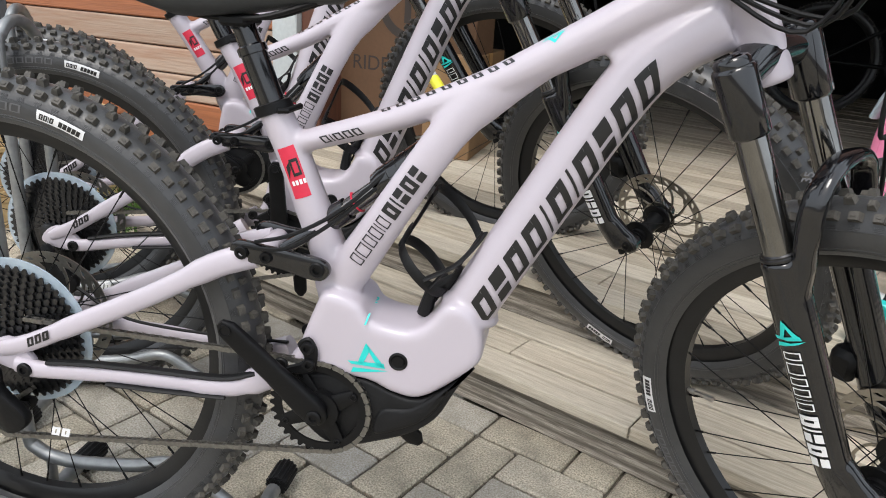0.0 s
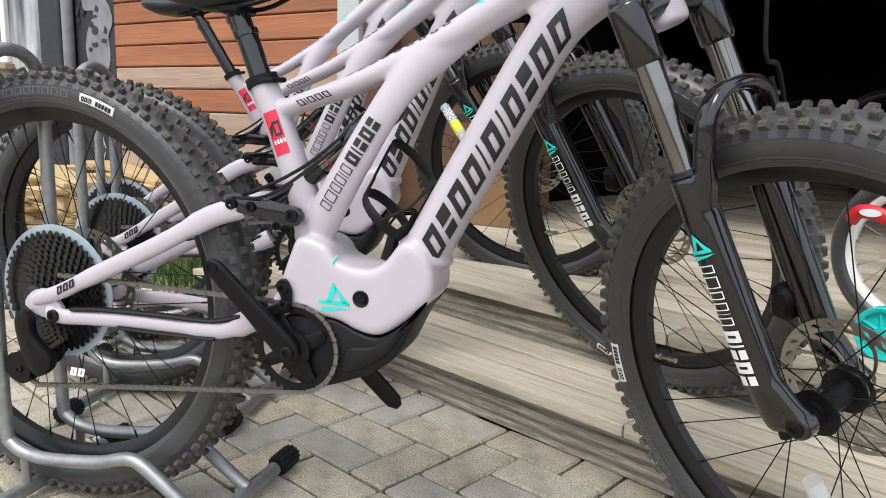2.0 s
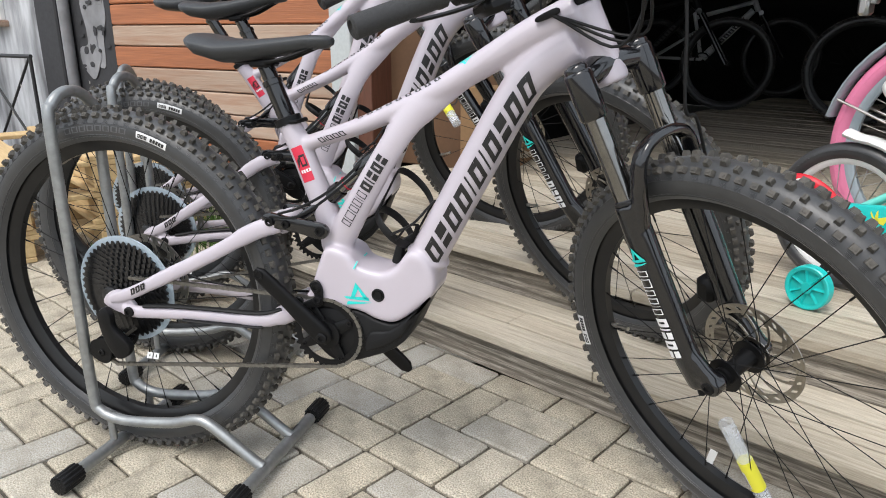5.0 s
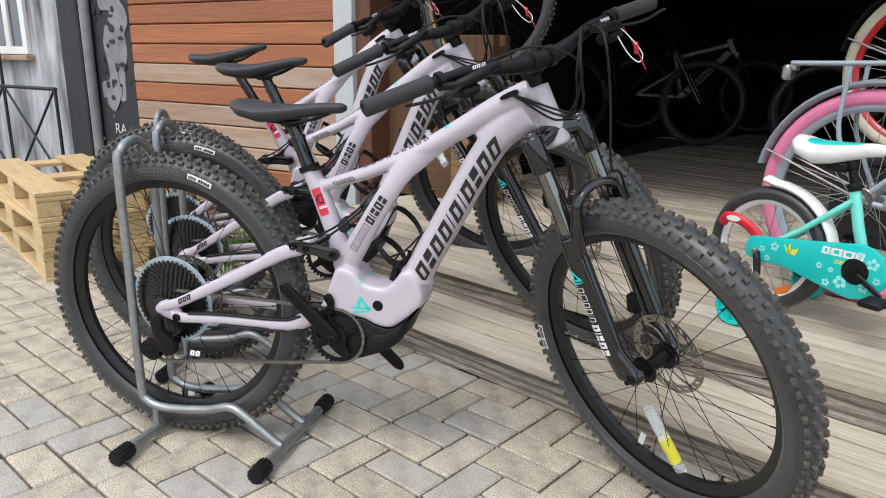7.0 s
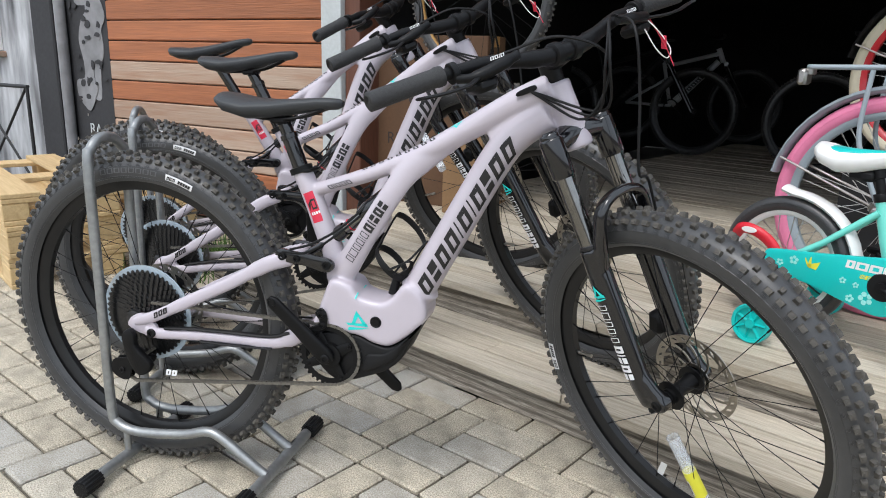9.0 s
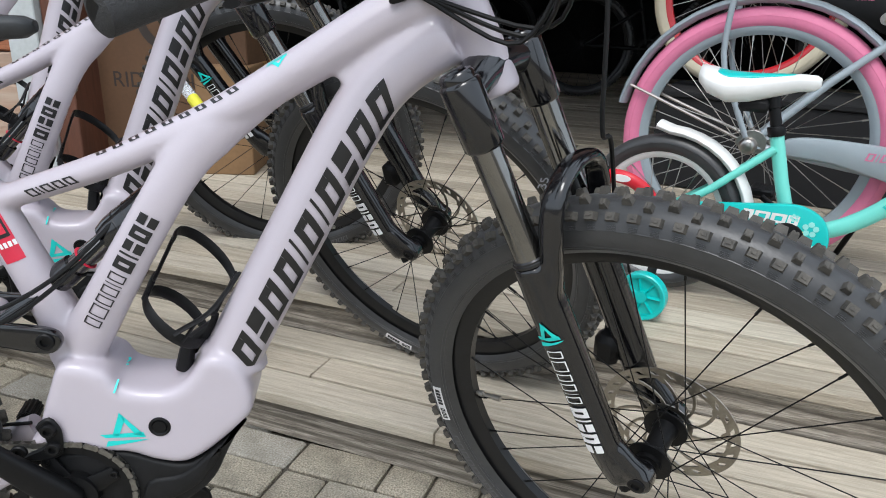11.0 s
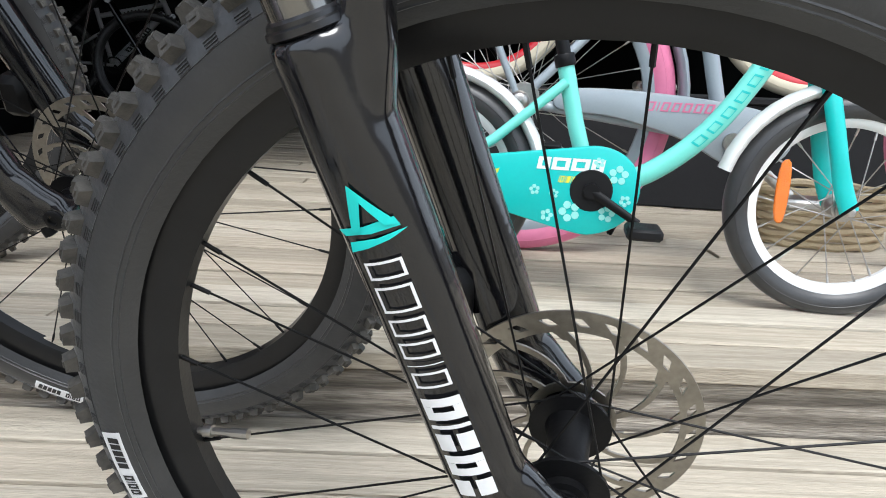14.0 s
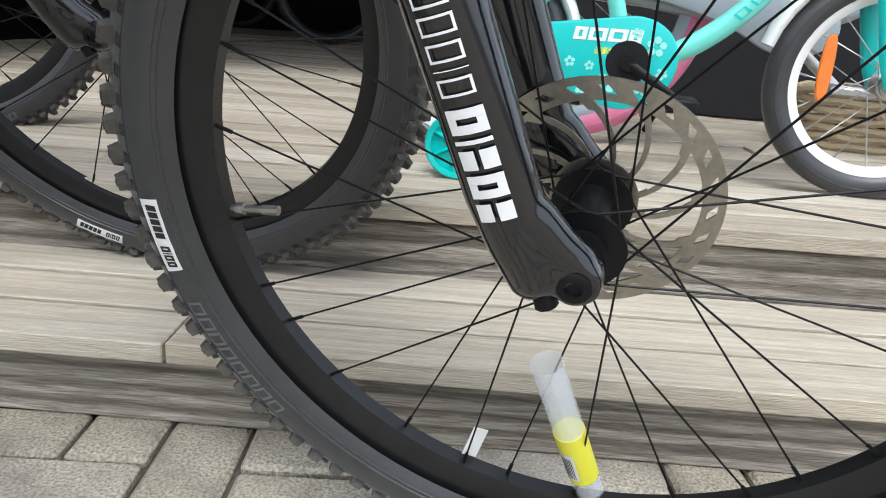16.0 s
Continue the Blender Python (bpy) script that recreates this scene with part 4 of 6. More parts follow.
    P("derailleur", "der", lambda: join(plate(loop2([(0.0, 0.36), (0.014, 0.345), (0.016, 0.318), (0.05, 0.285), (0.045, 0.262), (0.02, 0.25), (0.002, 0.268), (-0.012, 0.3), (-0.018, 0.342)], 3), -0.08, -0.098, 0.005, 2),
      plate(loop2([(0.03, 0.285), (-0.04, 0.275), (-0.072, 0.265), (-0.078, 0.235), (-0.05, 0.218), (-0.03, 0.225), (-0.02, 0.25), (0.02, 0.26)], 3), -0.062, -0.066, 0.001, 1),
      plate(loop2([(0.03, 0.285), (-0.04, 0.275), (-0.072, 0.265), (-0.078, 0.235), (-0.05, 0.218), (-0.03, 0.225), (-0.02, 0.25), (0.02, 0.26)], 3), -0.046, -0.05, 0.001, 1),
      moved(sprocket(0.019, 12, -0.056, 0.004, 0.005), Matrix.Translation((-0.048, 0, 0.243))), bolt(-0.048, -0.066, 0.243, 0.007, 0.003)), M_SATIN, bike, "black rear derailleur")
    P("derailleur_print", "dp", lambda: flat_words(word("oo", 0.012, 0.042, 0.264, 0.278, 0.3, 0.34), -0.0986), M_WHITE, bike)

    # bottle cage on the down tube: two broad bands, side posts and a base
    def cage():
        d, n, p0 = Vector((0.472, 0, 0.881)), Vector((-0.881, 0, 0.472)), Vector((0.612, 0, 0.492))
        at = lambda a, s: p0 + d * s + n * (0.046 + 0.041 * math.cos(radians(a))) + Vector((0, 0.04 * math.sin(radians(a)), 0))
        mid = p0 + n * 0.04
        band = lambda pts, w: tube([at(*q) for q in pts], [(w, 0.0018)] * len(pts), 8, d)
        low_ring = band([(a, 0.036 + 0.012 * math.cos(radians(a))) for a in range(-175, 176, 14)], 0.0075)
        top_ring = band([(a, 0.118 + 0.014 * math.cos(radians(a))) for a in range(-22, 177, 11)], 0.0065)
        posts = [tube(spline([at(-14, 0.044), at(-6, 0.07), at(-16, 0.078), at(-16, 0.098), at(-14, 0.128)], 4), [(0.0022, 0.0085)] * 6 + [(0.002, 0.005)] * 11, 8)]
        spine = [tube([at(158, -0.004), at(158, 0.112)], [(0.002, 0.0055)] * 2, 8), tube(spline([at(-118, 0.03), at(-128, 0.062), at(-160, 0.066), at(-168, 0.03)], 4), [(0.002, 0.0045)] * 13, 8),
                 tube(spline([at(-100, 0.036), at(-138, 0.07), at(-160, 0.104), at(172, 0.116)], 4), [(0.0022, 0.006)] * 13, 8)]
        foot = tube([p0 - d * 0.02 + n * 0.012, p0 + d * 0.012 + n * 0.02, at(180, 0.05)], [(0.014, 0.01), (0.013, 0.009), (0.009, 0.004)], 10, (0, 1, 0), squareness=0.8)
        return join(low_ring, top_ring, foot, *posts, *spine)
    P("bottle_cage", "cage", cage, M_PLASTIC, bike, "black plastic bottle cage")
    def basis(n, x):
        n = Vector(n).normalized()
        x = (Vector(x) - n * Vector(x).dot(n)).normalized()
        return Matrix((x, n.cross(x), n)).transposed().to_4x4()
    P("numeral", "num1", lambda: glyph("1", 0.024, Matrix.Translation((0.5195, -0.0515, 0.4755)) @ basis((0.1, -0.62, 0.78), (1, 0.15, 0))), M_TURQ, fr, "small turquoise painted numeral")
    P("numeral", "num2", lambda: glyph("2", 0.022, Matrix.Translation((0.5170, -0.0005, 0.4845)) @ basis((0.08, -0.12, 0.99), (1, 0.15, 0))), M_TURQ, fr, "small turquoise painted numeral")

    # seat post and saddle
    up = Vector((-0.36, 0, 0.933))
    c0 = Vector((0.388, 0, 0.728))
    key = round(seat_up, 3)
    P("seat_clamp", "scl", lambda: join(lathe([(0.021, -0.004), (0.0245, -0.003), (0.0245, 0.009), (0.021, 0.01)], 24, c0, up), tube([c0 + Vector((0.014, -0.025, 0.004)), c0 + Vector((0.024, -0.02, 0.004)), c0 + Vector((0.03, 0.01, 0.006))], 0.004, 8)), M_SATIN, bike, "black seat clamp")
    P("seat_post", ("post", key), lambda: join(lathe([(0.0165, 0), (0.0165, 0.07 + seat_up), (0.0185, 0.071 + seat_up), (0.0185, 0.08 + seat_up), (0.0145, 0.082 + seat_up), (0.0145, 0.108 + seat_up), (0.012, 0.11 + seat_up)], 24, c0, up)), M_BLACK, bike, "black dropper seat post")
    top = c0 + up * (0.108 + seat_up)
    sm = Matrix.Translation(top + Vector((-0.003, 0, 0.048)))
    sad = P("saddle", "sad", saddle_shape, M_SADDLE, bike, "black saddle", sm, 60)
    P("saddle_rail", "srail", lambda: join(*[tube(spline([(-0.095, s * 0.03, -0.022), (-0.05, s * 0.022, -0.04), (0.03, s * 0.022, -0.04), (0.1, s * 0.01, -0.018)], 4), 0.0035, 8) for s in (-1, 1)], block((0.0, 0, -0.044), (0.036, 0.052, 0.014), 0.004), lathe([(0.015, -0.055), (0.012, -0.04)], 16, (0.003, 0, 0), (0, 0, 1))), M_SATIN, sad)

    # fork, turned with the bars
    for s in (-1, 1):
        P("stanchion", ("sta", s), lambda: tube([st(0.29, LEG, s * 0.066), st(0.50, LEG, s * 0.066)], 0.0175, 24), M_STANCHION, bike, "smoked dark fork stanchion", steer_m)
    P("fork_crown", "crown", lambda: join(*[join(lathe([(0.019, 0.466), (0.0225, 0.47), (0.023, 0.538), (0.0215, 0.542), (0.0195, 0.543), (0.0195, 0.549), (0.017, 0.552), (0.012, 0.552), (0.011, 0.549)], 24, st(0, LEG, s * 0.066), AXIS), block((0, 0, 0), (0.006, 0.03, 0.006), 0.002, Matrix.Translation(st(0.552, LEG, s * 0.066)))) for s in (-1, 1)],
      tube([st(0.525, LEG, -0.066), st(0.535, 0.006, -0.03), st(0.54, 0.002, 0), st(0.535, 0.006, 0.03), st(0.525, LEG, 0.066)], [(0.018, 0.016), (0.02, 0.022), (0.022, 0.027), (0.02, 0.022), (0.018, 0.016)], 16, squareness=0.9)), M_BLACK, bike, "black fork crown", steer_m, 45)

    def lowers():
        out = []
        for s in (-1, 1):
            y = s * 0.066
            out.append(tube([st(0.325, LEG, y), st(0.322, LEG, y), st(0.30, LEG, y), st(0.27, LEG, y), st(0.15, LEG, y), st(0.07, LEG, y), st(0.035, LEG + 0.002, y), st(0.002, LEG + 0.006, y), st(-0.006, LEG + 0.008, y)],
                            [(0.02, 0.02), (0.0225, 0.0225), (0.0225, 0.0225), (0.023, 0.024), (0.0215, 0.0235), (0.0205, 0.0235), (0.0185, 0.022), (0.0155, 0.0195), (0.010, 0.014)], 20, (0, 1, 0)))
            out.append(lathe([(0.016, -0.014), (0.0175, -0.012), (0.0175, 0.014), (0.014, 0.016)], 22, st(0.0, 0.039, s * 0.06), (0, 1, 0)))
            out.append(tube([st(0.05, LEG + 0.008, y), st(0.022, 0.027, s * 0.064), st(0.004, 0.041, s * 0.06)], [(0.016, 0.02), (0.0165, 0.021), (0.0145, 0.017)], 14, (0, 1, 0)))
        arch = spline([st(0.272, 0.02, -0.066), st(0.325, 0.037, -0.065), st(0.375, 0.053, -0.058), st(0.4, 0.061, -0.038), st(0.408, 0.062, 0), st(0.4, 0.061, 0.038), st(0.375, 0.053, 0.058), st(0.325, 0.037, 0.065), st(0.272, 0.02, 0.066)], 4)
        out.append(tube(arch, [(0.009, 0.011), (0.0105, 0.013), (0.0115, 0.0135)] + [(0.0125, 0.012)] * 3 + [(0.0145, 0.0085)] * (len(arch) - 12) + [(0.0125, 0.012)] * 3 + [(0.0115, 0.0135), (0.0105, 0.013), (0.009, 0.011)], 16, FWD, squareness=0.7))
        return welded(*out)
    low = P("fork_casting", "low", lowers, M_BLACK, bike, "glossy black lower fork legs with arch", steer_m, 80)
    leg = [st(0.27, LEG, -0.066), st(0.03, LEG, -0.066)]
    P("arch_print", "a35", lambda: glyph("35", 0.017, steer_m.inverted() @ Matrix.Translation((1.0046 - 0.0006 - 0.004, -0.0695 - 0.006, 0.7222 - 0.004)) @ basis((-0.636, -0.284, 0.718), (0.5, 0.8, 0.6))), M_GREYMARK, low, "grey printed number")
    lp = tube_place(leg, [(0.0232, 0.0242), (0.0205, 0.0226)], 1.0, 0.0012)
    P("triangle_mark", "fk1", lambda: mapped(triangle_mark(0.029, 0.0, -0.034, 0.036, 90), lp, 2, 3), M_TURQ, low, "turquoise triangle mark")
    P("wordmark", "fk2", lambda: mapped(word("owooio", 0.053, 0.135, -0.0095, 0.0095, 0, 0.1, 0.3), lp, 2, 4), M_WHITE, low, "white blocks of a word mark")
    P("wordmark", "fk3", lambda: mapped(word("oihoh", 0.138, 0.213, -0.0105, 0.0105, 0, 0.3, 0.2), lp, 2, 4), M_WHITE, low)
    for s in (-1, 1):
        P("dust_seal", ("seal", s), lambda: lathe([(0.018, 0.324), (0.0212, 0.3255), (0.0212, 0.3285), (0.0195, 0.3295), (0.0195, 0.3315), (0.0178, 0.333)], 24, st(0, LEG, s * 0.066), AXIS), M_CASSETTE, low)
    P("axle_bolt", "axb", lambda: bolt(*st(0, 0.039, -0.074), 0.0115, 0.004), M_SATIN, low)
    P("rebound_knob", "reb", lambda: lathe([(0.007, -0.03), (0.0085, -0.029), (0.008, -0.018), (0.006, -0.014)], 10, st(0.012, LEG + 0.006, -0.066), AXIS), M_SATIN, low)
    P("brake_caliper", "cal", lambda: join(block((0, 0, 0), (0.034, 0.03, 0.05), 0.008, Matrix.Translation(st(0.115, -0.02, 0.055))), block((0, 0, 0), (0.02, 0.02, 0.02), 0.004, Matrix.Translation(st(0.08, 0.0, 0.062)))), M_SATIN, low)
    fm = steer_m @ Matrix.Translation(st(0, 0.039, 0))
    fw = make_wheel(bike, fm, "mtb_front", WR, WTW, WTH, 0.03, 0.0175, M_RUBBER, M_RIM, M_SATIN, 92, 28, 0.027, 0.031, disc=(0.094, 0.042), name="front_wheel")
    sidewall_decals(fw, "f%d" % label_at, WR, WTW, WTH, radians(label_at))
    P("valve", "valve", lambda: join(tube([(-0.29, 0, -0.06), (-0.245, 0, -0.051)], 0.0032, 8), tube([(-0.275, 0, -0.057), (-0.268, 0, -0.0556)], 0.005, 10), tube([(-0.252, 0, -0.0525), (-0.238, 0, -0.0497)], 0.0042, 8)), M_STEEL, fw, "small steel tyre valve")

    # bars, stem, levers, cables
    P("stem", "stem", lambda: join(lathe([(0.0185, 0.634), (0.0195, 0.636), (0.0195, 0.65), (0.0205, 0.652), (0.0205, 0.69), (0.015, 0.694)], 24, STEER0, AXIS), tube([st(0.67, 0.01, 0), st(0.68, 0.05, 0)], [(0.02, 0.017), (0.024, 0.02)], 14, (0, 1, 0)), *[lathe([(0.019, s * 0.022 - 0.009), (0.0215, s * 0.022 - 0.007), (0.0215, s * 0.022 + 0.007), (0.019, s * 0.022 + 0.009)], 20, st(0.68, 0.05, 0)) for s in (-1, 1)]), M_SATIN, bike, "black handlebar stem", steer_m)
    bar = spline([st(0.712, 0.008, -0.385), st(0.712, 0.02, -0.28), st(0.707, 0.034, -0.17), st(0.686, 0.047, -0.075), st(0.68, 0.05, -0.03), st(0.68, 0.05, 0.03), st(0.686, 0.047, 0.075), st(0.707, 0.034, 0.17), st(0.712, 0.02, 0.28), st(0.712, 0.008, 0.385)], 4)
    P("handlebar", "bar", lambda: tube(bar, [0.0111] * 8 + [0.0135] * 4 + [0.0158] * 13 + [0.0135] * 4 + [0.0111] * 8, 16), M_SATIN, bike, "black riser handlebar", steer_m)
    for s in (-1, 1):
        ends = [bar[0], bar[4]] if s < 0 else [bar[-1], bar[-5]]
        P("grip", ("grip", s), lambda: tube([ends[0], ends[0].lerp(ends[1], 0.02), ends[0].lerp(ends[1], 0.5), ends[0].lerp(ends[1], 1.2), ends[0].lerp(ends[1], 1.22), ends[0].lerp(ends[1], 1.33)], [0.0135, 0.0165, 0.0162, 0.016, 0.0175, 0.0172], 18), M_GRIP, bike, "black rubber grip", steer_m)
        body, blade, shifter = brake_lever(s)
        at = steer_m @ Matrix.Translation(st(0.7095, 0.027, s * 0.225)) @ Matrix.Rotation(radians(-18), 4, "Y") @ Matrix.Rotation(radians(s * 6), 4, "Z")
        lev = P("brake_lever", ("lev", s), lambda: body, M_SATIN, bike, "black hydraulic brake lever", at)
        P("lever_blade", ("bld", s), lambda: blade, M_SATIN, lev)
        P("shifter", ("shf", s), lambda: shifter, M_SATIN, lev)
        P("lever_print", ("lpr", s), lambda: mapped(word("ooio", 0, 0.03, 0.0, 0.006, 0.2, 0.25), lambda u, v: (0.045, -s * 0.05 - s * u, 0.0 + v * 0.1 - 0.0005 + v * 0.9), 1, 1), M_WHITE, lev)
    def warp(q, f, y):
        return steer_m @ st(q, f, y)
    ck = ("cab", steer)
    for k, s in enumerate((-1, 1, 1)):
        P("cable", ck + (k,), lambda: tube(spline([warp(0.71, 0.06, s * 0.14), warp(0.70, 0.12, s * 0.06), warp(0.635, 0.14 + k * 0.01, -s * 0.01), (0.97 + 0.015 * k, -0.05, 0.865 + 0.008 * k), (0.865, -0.03, 0.909)], 6), 0.0026, 7), M_PLASTIC, bike)
    P("brake_line", ck + (9,), lambda: tube(spline([warp(0.71, 0.06, 0.14), warp(0.67, 0.15, 0.08), warp(0.56, 0.13, 0.06), warp(0.43, 0.09, 0.035), warp(0.40, 0.08, 0.06), warp(0.25, 0.02, 0.09), warp(0.13, -0.02, 0.06)], 6), 0.0028, 7), M_PLASTIC, bike, "black front brake hose")
    if tags:
        P("tie_loop", "tloop", lambda: tube(spline([st(0.70, 0.06, 0.2), st(0.66, 0.075, 0.215), st(0.615, 0.07, 0.24), st(0.6, 0.07, 0.222), st(0.625, 0.072, 0.2), st(0.67, 0.07, 0.19), st(0.70, 0.06, 0.195)], 5), 0.0013, 6), M_WHITEP, bike, "thin white tie loop on the brake lever", steer_m)
        P("price_tag", "tagp", lambda: join(tube(spline([st(0.68, 0.06, 0.225), st(0.62, 0.07, 0.23), st(0.58, 0.075, 0.228)], 4), 0.001, 5), block((0, 0, 0), (0.012, 0.003, 0.026), 0.001, Matrix.Translation(st(0.63, 0.068, 0.231)))), M_RED, bike, "small red and white tag", steer_m)
    return bike


BIKE1 = build_bike(pose(0, 0, 0), "pale lilac electric mountain bike in a wheel stand", 43, 0.0, 199)
BIKE2 = build_bike(pose(-0.215, 0.43, 0.0, 0, -5.4, 7.0), "pale lilac electric mountain bike, front wheel on a step", 46, 0.06, -102, crank_turn=47)
BIKE3 = build_bike(pose(-0.475, 0.77, 0.0, 0, -9.3, 19.0), "pale lilac electric mountain bike, front wheel up on the deck", 32, 0.08, -95)


# ---- the setting ----
DECK = pose(0.88, 0.42, 0, 0, 0, -27.8)
PAVE = pose(0.554, 0.280, 0, 0, 0, -25.6)
Z1, Z2 = 0.121, 0.236


def box_of(x0, x1, y0, y1, z0, z1, bevel=0.002):
    return block(((x0 + x1) / 2, (y0 + y1) / 2, (z0 + z1) / 2), (x1 - x0, y1 - y0, z1 - z0), bevel)


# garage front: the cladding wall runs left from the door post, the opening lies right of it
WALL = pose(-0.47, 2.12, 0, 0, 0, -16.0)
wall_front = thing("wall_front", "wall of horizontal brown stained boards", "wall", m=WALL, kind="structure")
part("backing", box_of(-1.75, -0.03, 0.03, 0.2, 0, 2.9), M_BROWN, wall_front)
# added above the view, hung low to keep sky light out of the shop
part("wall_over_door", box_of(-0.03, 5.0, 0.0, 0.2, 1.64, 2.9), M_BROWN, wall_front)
rc = random.Random(5)
for k in range(24):
    z = 0.075 + k * 0.119
    s = box_of(-1.75, -0.025, 0.0, 0.028, z, z + 0.113, 0.006)
    part("plank", s, M_CLADW if k in (2, 3, 4, 6) else M_CLAD, wall_front, smooth=False)
door_trim = thing("trim", "off-white painted door post", "door frame", m=WALL, kind="structure")
part("post", box_of(-0.02, 0.105, -0.03, 0.2, 0, 2.6, 0.004), M_POST, door_trim, smooth=False)
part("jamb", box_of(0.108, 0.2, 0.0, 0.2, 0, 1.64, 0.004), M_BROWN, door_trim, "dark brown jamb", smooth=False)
# inner walls and ceiling: the darkness of the room is put into their colour
inner = thing("wall_inside", "inner shop walls, coloured near black for the unlit room", "wall", m=WALL, kind="structure")
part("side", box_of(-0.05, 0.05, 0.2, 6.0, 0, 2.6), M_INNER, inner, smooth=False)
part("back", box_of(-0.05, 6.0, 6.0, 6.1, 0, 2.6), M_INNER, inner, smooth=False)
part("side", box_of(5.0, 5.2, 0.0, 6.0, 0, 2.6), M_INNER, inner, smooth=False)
solid("ceiling", box_of(-0.2, 5.2, 0.0, 6.1, 2.6, 2.7), M_INNER, "shop ceiling, coloured near black for the unlit room", "ceiling", kind="structure", m=WALL, smooth=False)
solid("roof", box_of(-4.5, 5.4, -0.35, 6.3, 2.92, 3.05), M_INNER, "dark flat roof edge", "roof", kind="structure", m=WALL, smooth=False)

# painted wall further along, with pillar and window
wall_mural = thing("wall_mural", "wall with a black and grey spray-painted mural", "wall", m=WALL, kind="structure")
part("panel", box_of(-2.16, -1.76, 0.01, 0.2, 0, 2.9), M_MURALD, wall_mural, "charcoal panel with grey splashes", smooth=False)
rm = random.Random(11)


def blotch(cx, cz, w, h, n=11, y=0.006):
    pts = []
    for k in range(n):
        q = 2 * math.pi * k / n
        r = rm.uniform(0.55, 1.1)
        pts.append((cx + math.cos(q) * w * r, cz + math.sin(q) * h * r))
    return plate(loop2(pts, 3), y, y + 0.003, 0.0005)


part("paint_patch", join(blotch(-1.93, 0.95, 0.15, 0.32), blotch(-1.98, 0.72, 0.12, 0.16, y=0.002), blotch(-1.95, 1.5, 0.17, 0.32, y=0.004), blotch(-1.86, 1.16, 0.1, 0.2, y=0.003)), M_MURALG, wall_mural, "grey sprayed patch", smooth=False)
part("paint_patch", join(*[blotch(rm.uniform(-2.12, -1.8), rm.uniform(0.62, 1.3), rm.uniform(0.012, 0.035), rm.uniform(0.01, 0.03), 7, -0.001) for k in range(26)]), M_MURALD, wall_mural, "black sprayed flecks", smooth=False)
tag_m = M_WHITEP
for txt, x, z in (("RA", -2.02, 0.43), ("V", -1.96, 0.34)):
    cu = bpy.data.curves.new("lettering", "FONT")
    cu.body, cu.size, cu.extrude = txt, 0.1, 0.001
    tmp = bpy.data.objects.new("tmp", cu)
    scene.collection.objects.link(tmp)
    me = bpy.data.meshes.new_from_object(tmp.evaluated_get(bpy.context.evaluated_depsgraph_get()))
    bpy.data.objects.remove(tmp)
    me.materials.clear()
    me.materials.append(M_POST)
    ob = part("lettering", me, None, wall_mural, "white sprayed letters", pose(x, 0.004, z, 90, 0, 0))
part("downpipe", tube([(-2.175, -0.03, 0), (-2.175, -0.03, 2.9)], 0.034, 16), M_MURALG, wall_mural, "grey-green downpipe")
part("pillar", box_of(-2.45, -2.22, -0.06, 0.2, 0, 2.9, 0.01), M_MURALD, wall_mural, "charcoal pillar", smooth=False)
part("render", box_of(-5.5, -2.45, 0.0, 0.2, 0, 2.9), M_WALLW, wall_mural, "grey and white sprayed render", smooth=False)
window = thing("window_1", "white window with a brick-red sill", "window", m=WALL, kind="structure")
part("window_frame", join(box_of(-4.0, -2.92, -0.03, 0.0, 0.945, 1.0), box_of(-2.98, -2.92, -0.03, 0.0, 1.0, 2.2), box_of(-3.2, -3.14, -0.03, 0.0, 1.0, 2.2), box_of(-4.0, -2.92, -0.03, 0.0, 2.2, 2.26)), M_WHITEP, window, smooth=False)
part("pane", box_of(-4.0, -2.98, -0.012, -0.006, 1.0, 2.2), M_GLASS, window, smooth=False)
part("window_sill", box_of(-4.0, -2.88, -0.07, 0.0, 0.90, 0.94, 0.006), M_CLADW, window, smooth=False)
rail = thing("iron_railing", "black iron railing with crossed bars", "railing", m=WALL)
part("top_bar", tube([(-4.6, -0.12, 0.715), (-2.47, -0.12, 0.715)], 0.013, 10), M_IRON, rail)
for x in (-2.48, -3.15, -3.85, -4.55):
    part("post", tube([(x, -0.12, 0), (x, -0.12, 1.3 if x == -3.15 else 0.72)], 0.012, 10), M_IRON, rail)
for a, b in ((-2.5, -3.13), (-3.13, -2.5), (-3.17, -3.83), (-3.83, -3.17)):
    part("cross_bar", tube([(a, -0.12, 0.7), (b, -0.12 + (0.019 if a > b else 0), 0.05)], 0.009, 8), M_IRON, rail)

# ground
ground = solid("ground", shape([(-300, -300, -0.012), (300, -300, -0.012), (300, 300, -0.012), (-300, 300, -0.012)], [(0, 1, 2, 3)]), M_JOINT, "sandy ground below and beyond the paving", "ground", kind="structure", smooth=False)

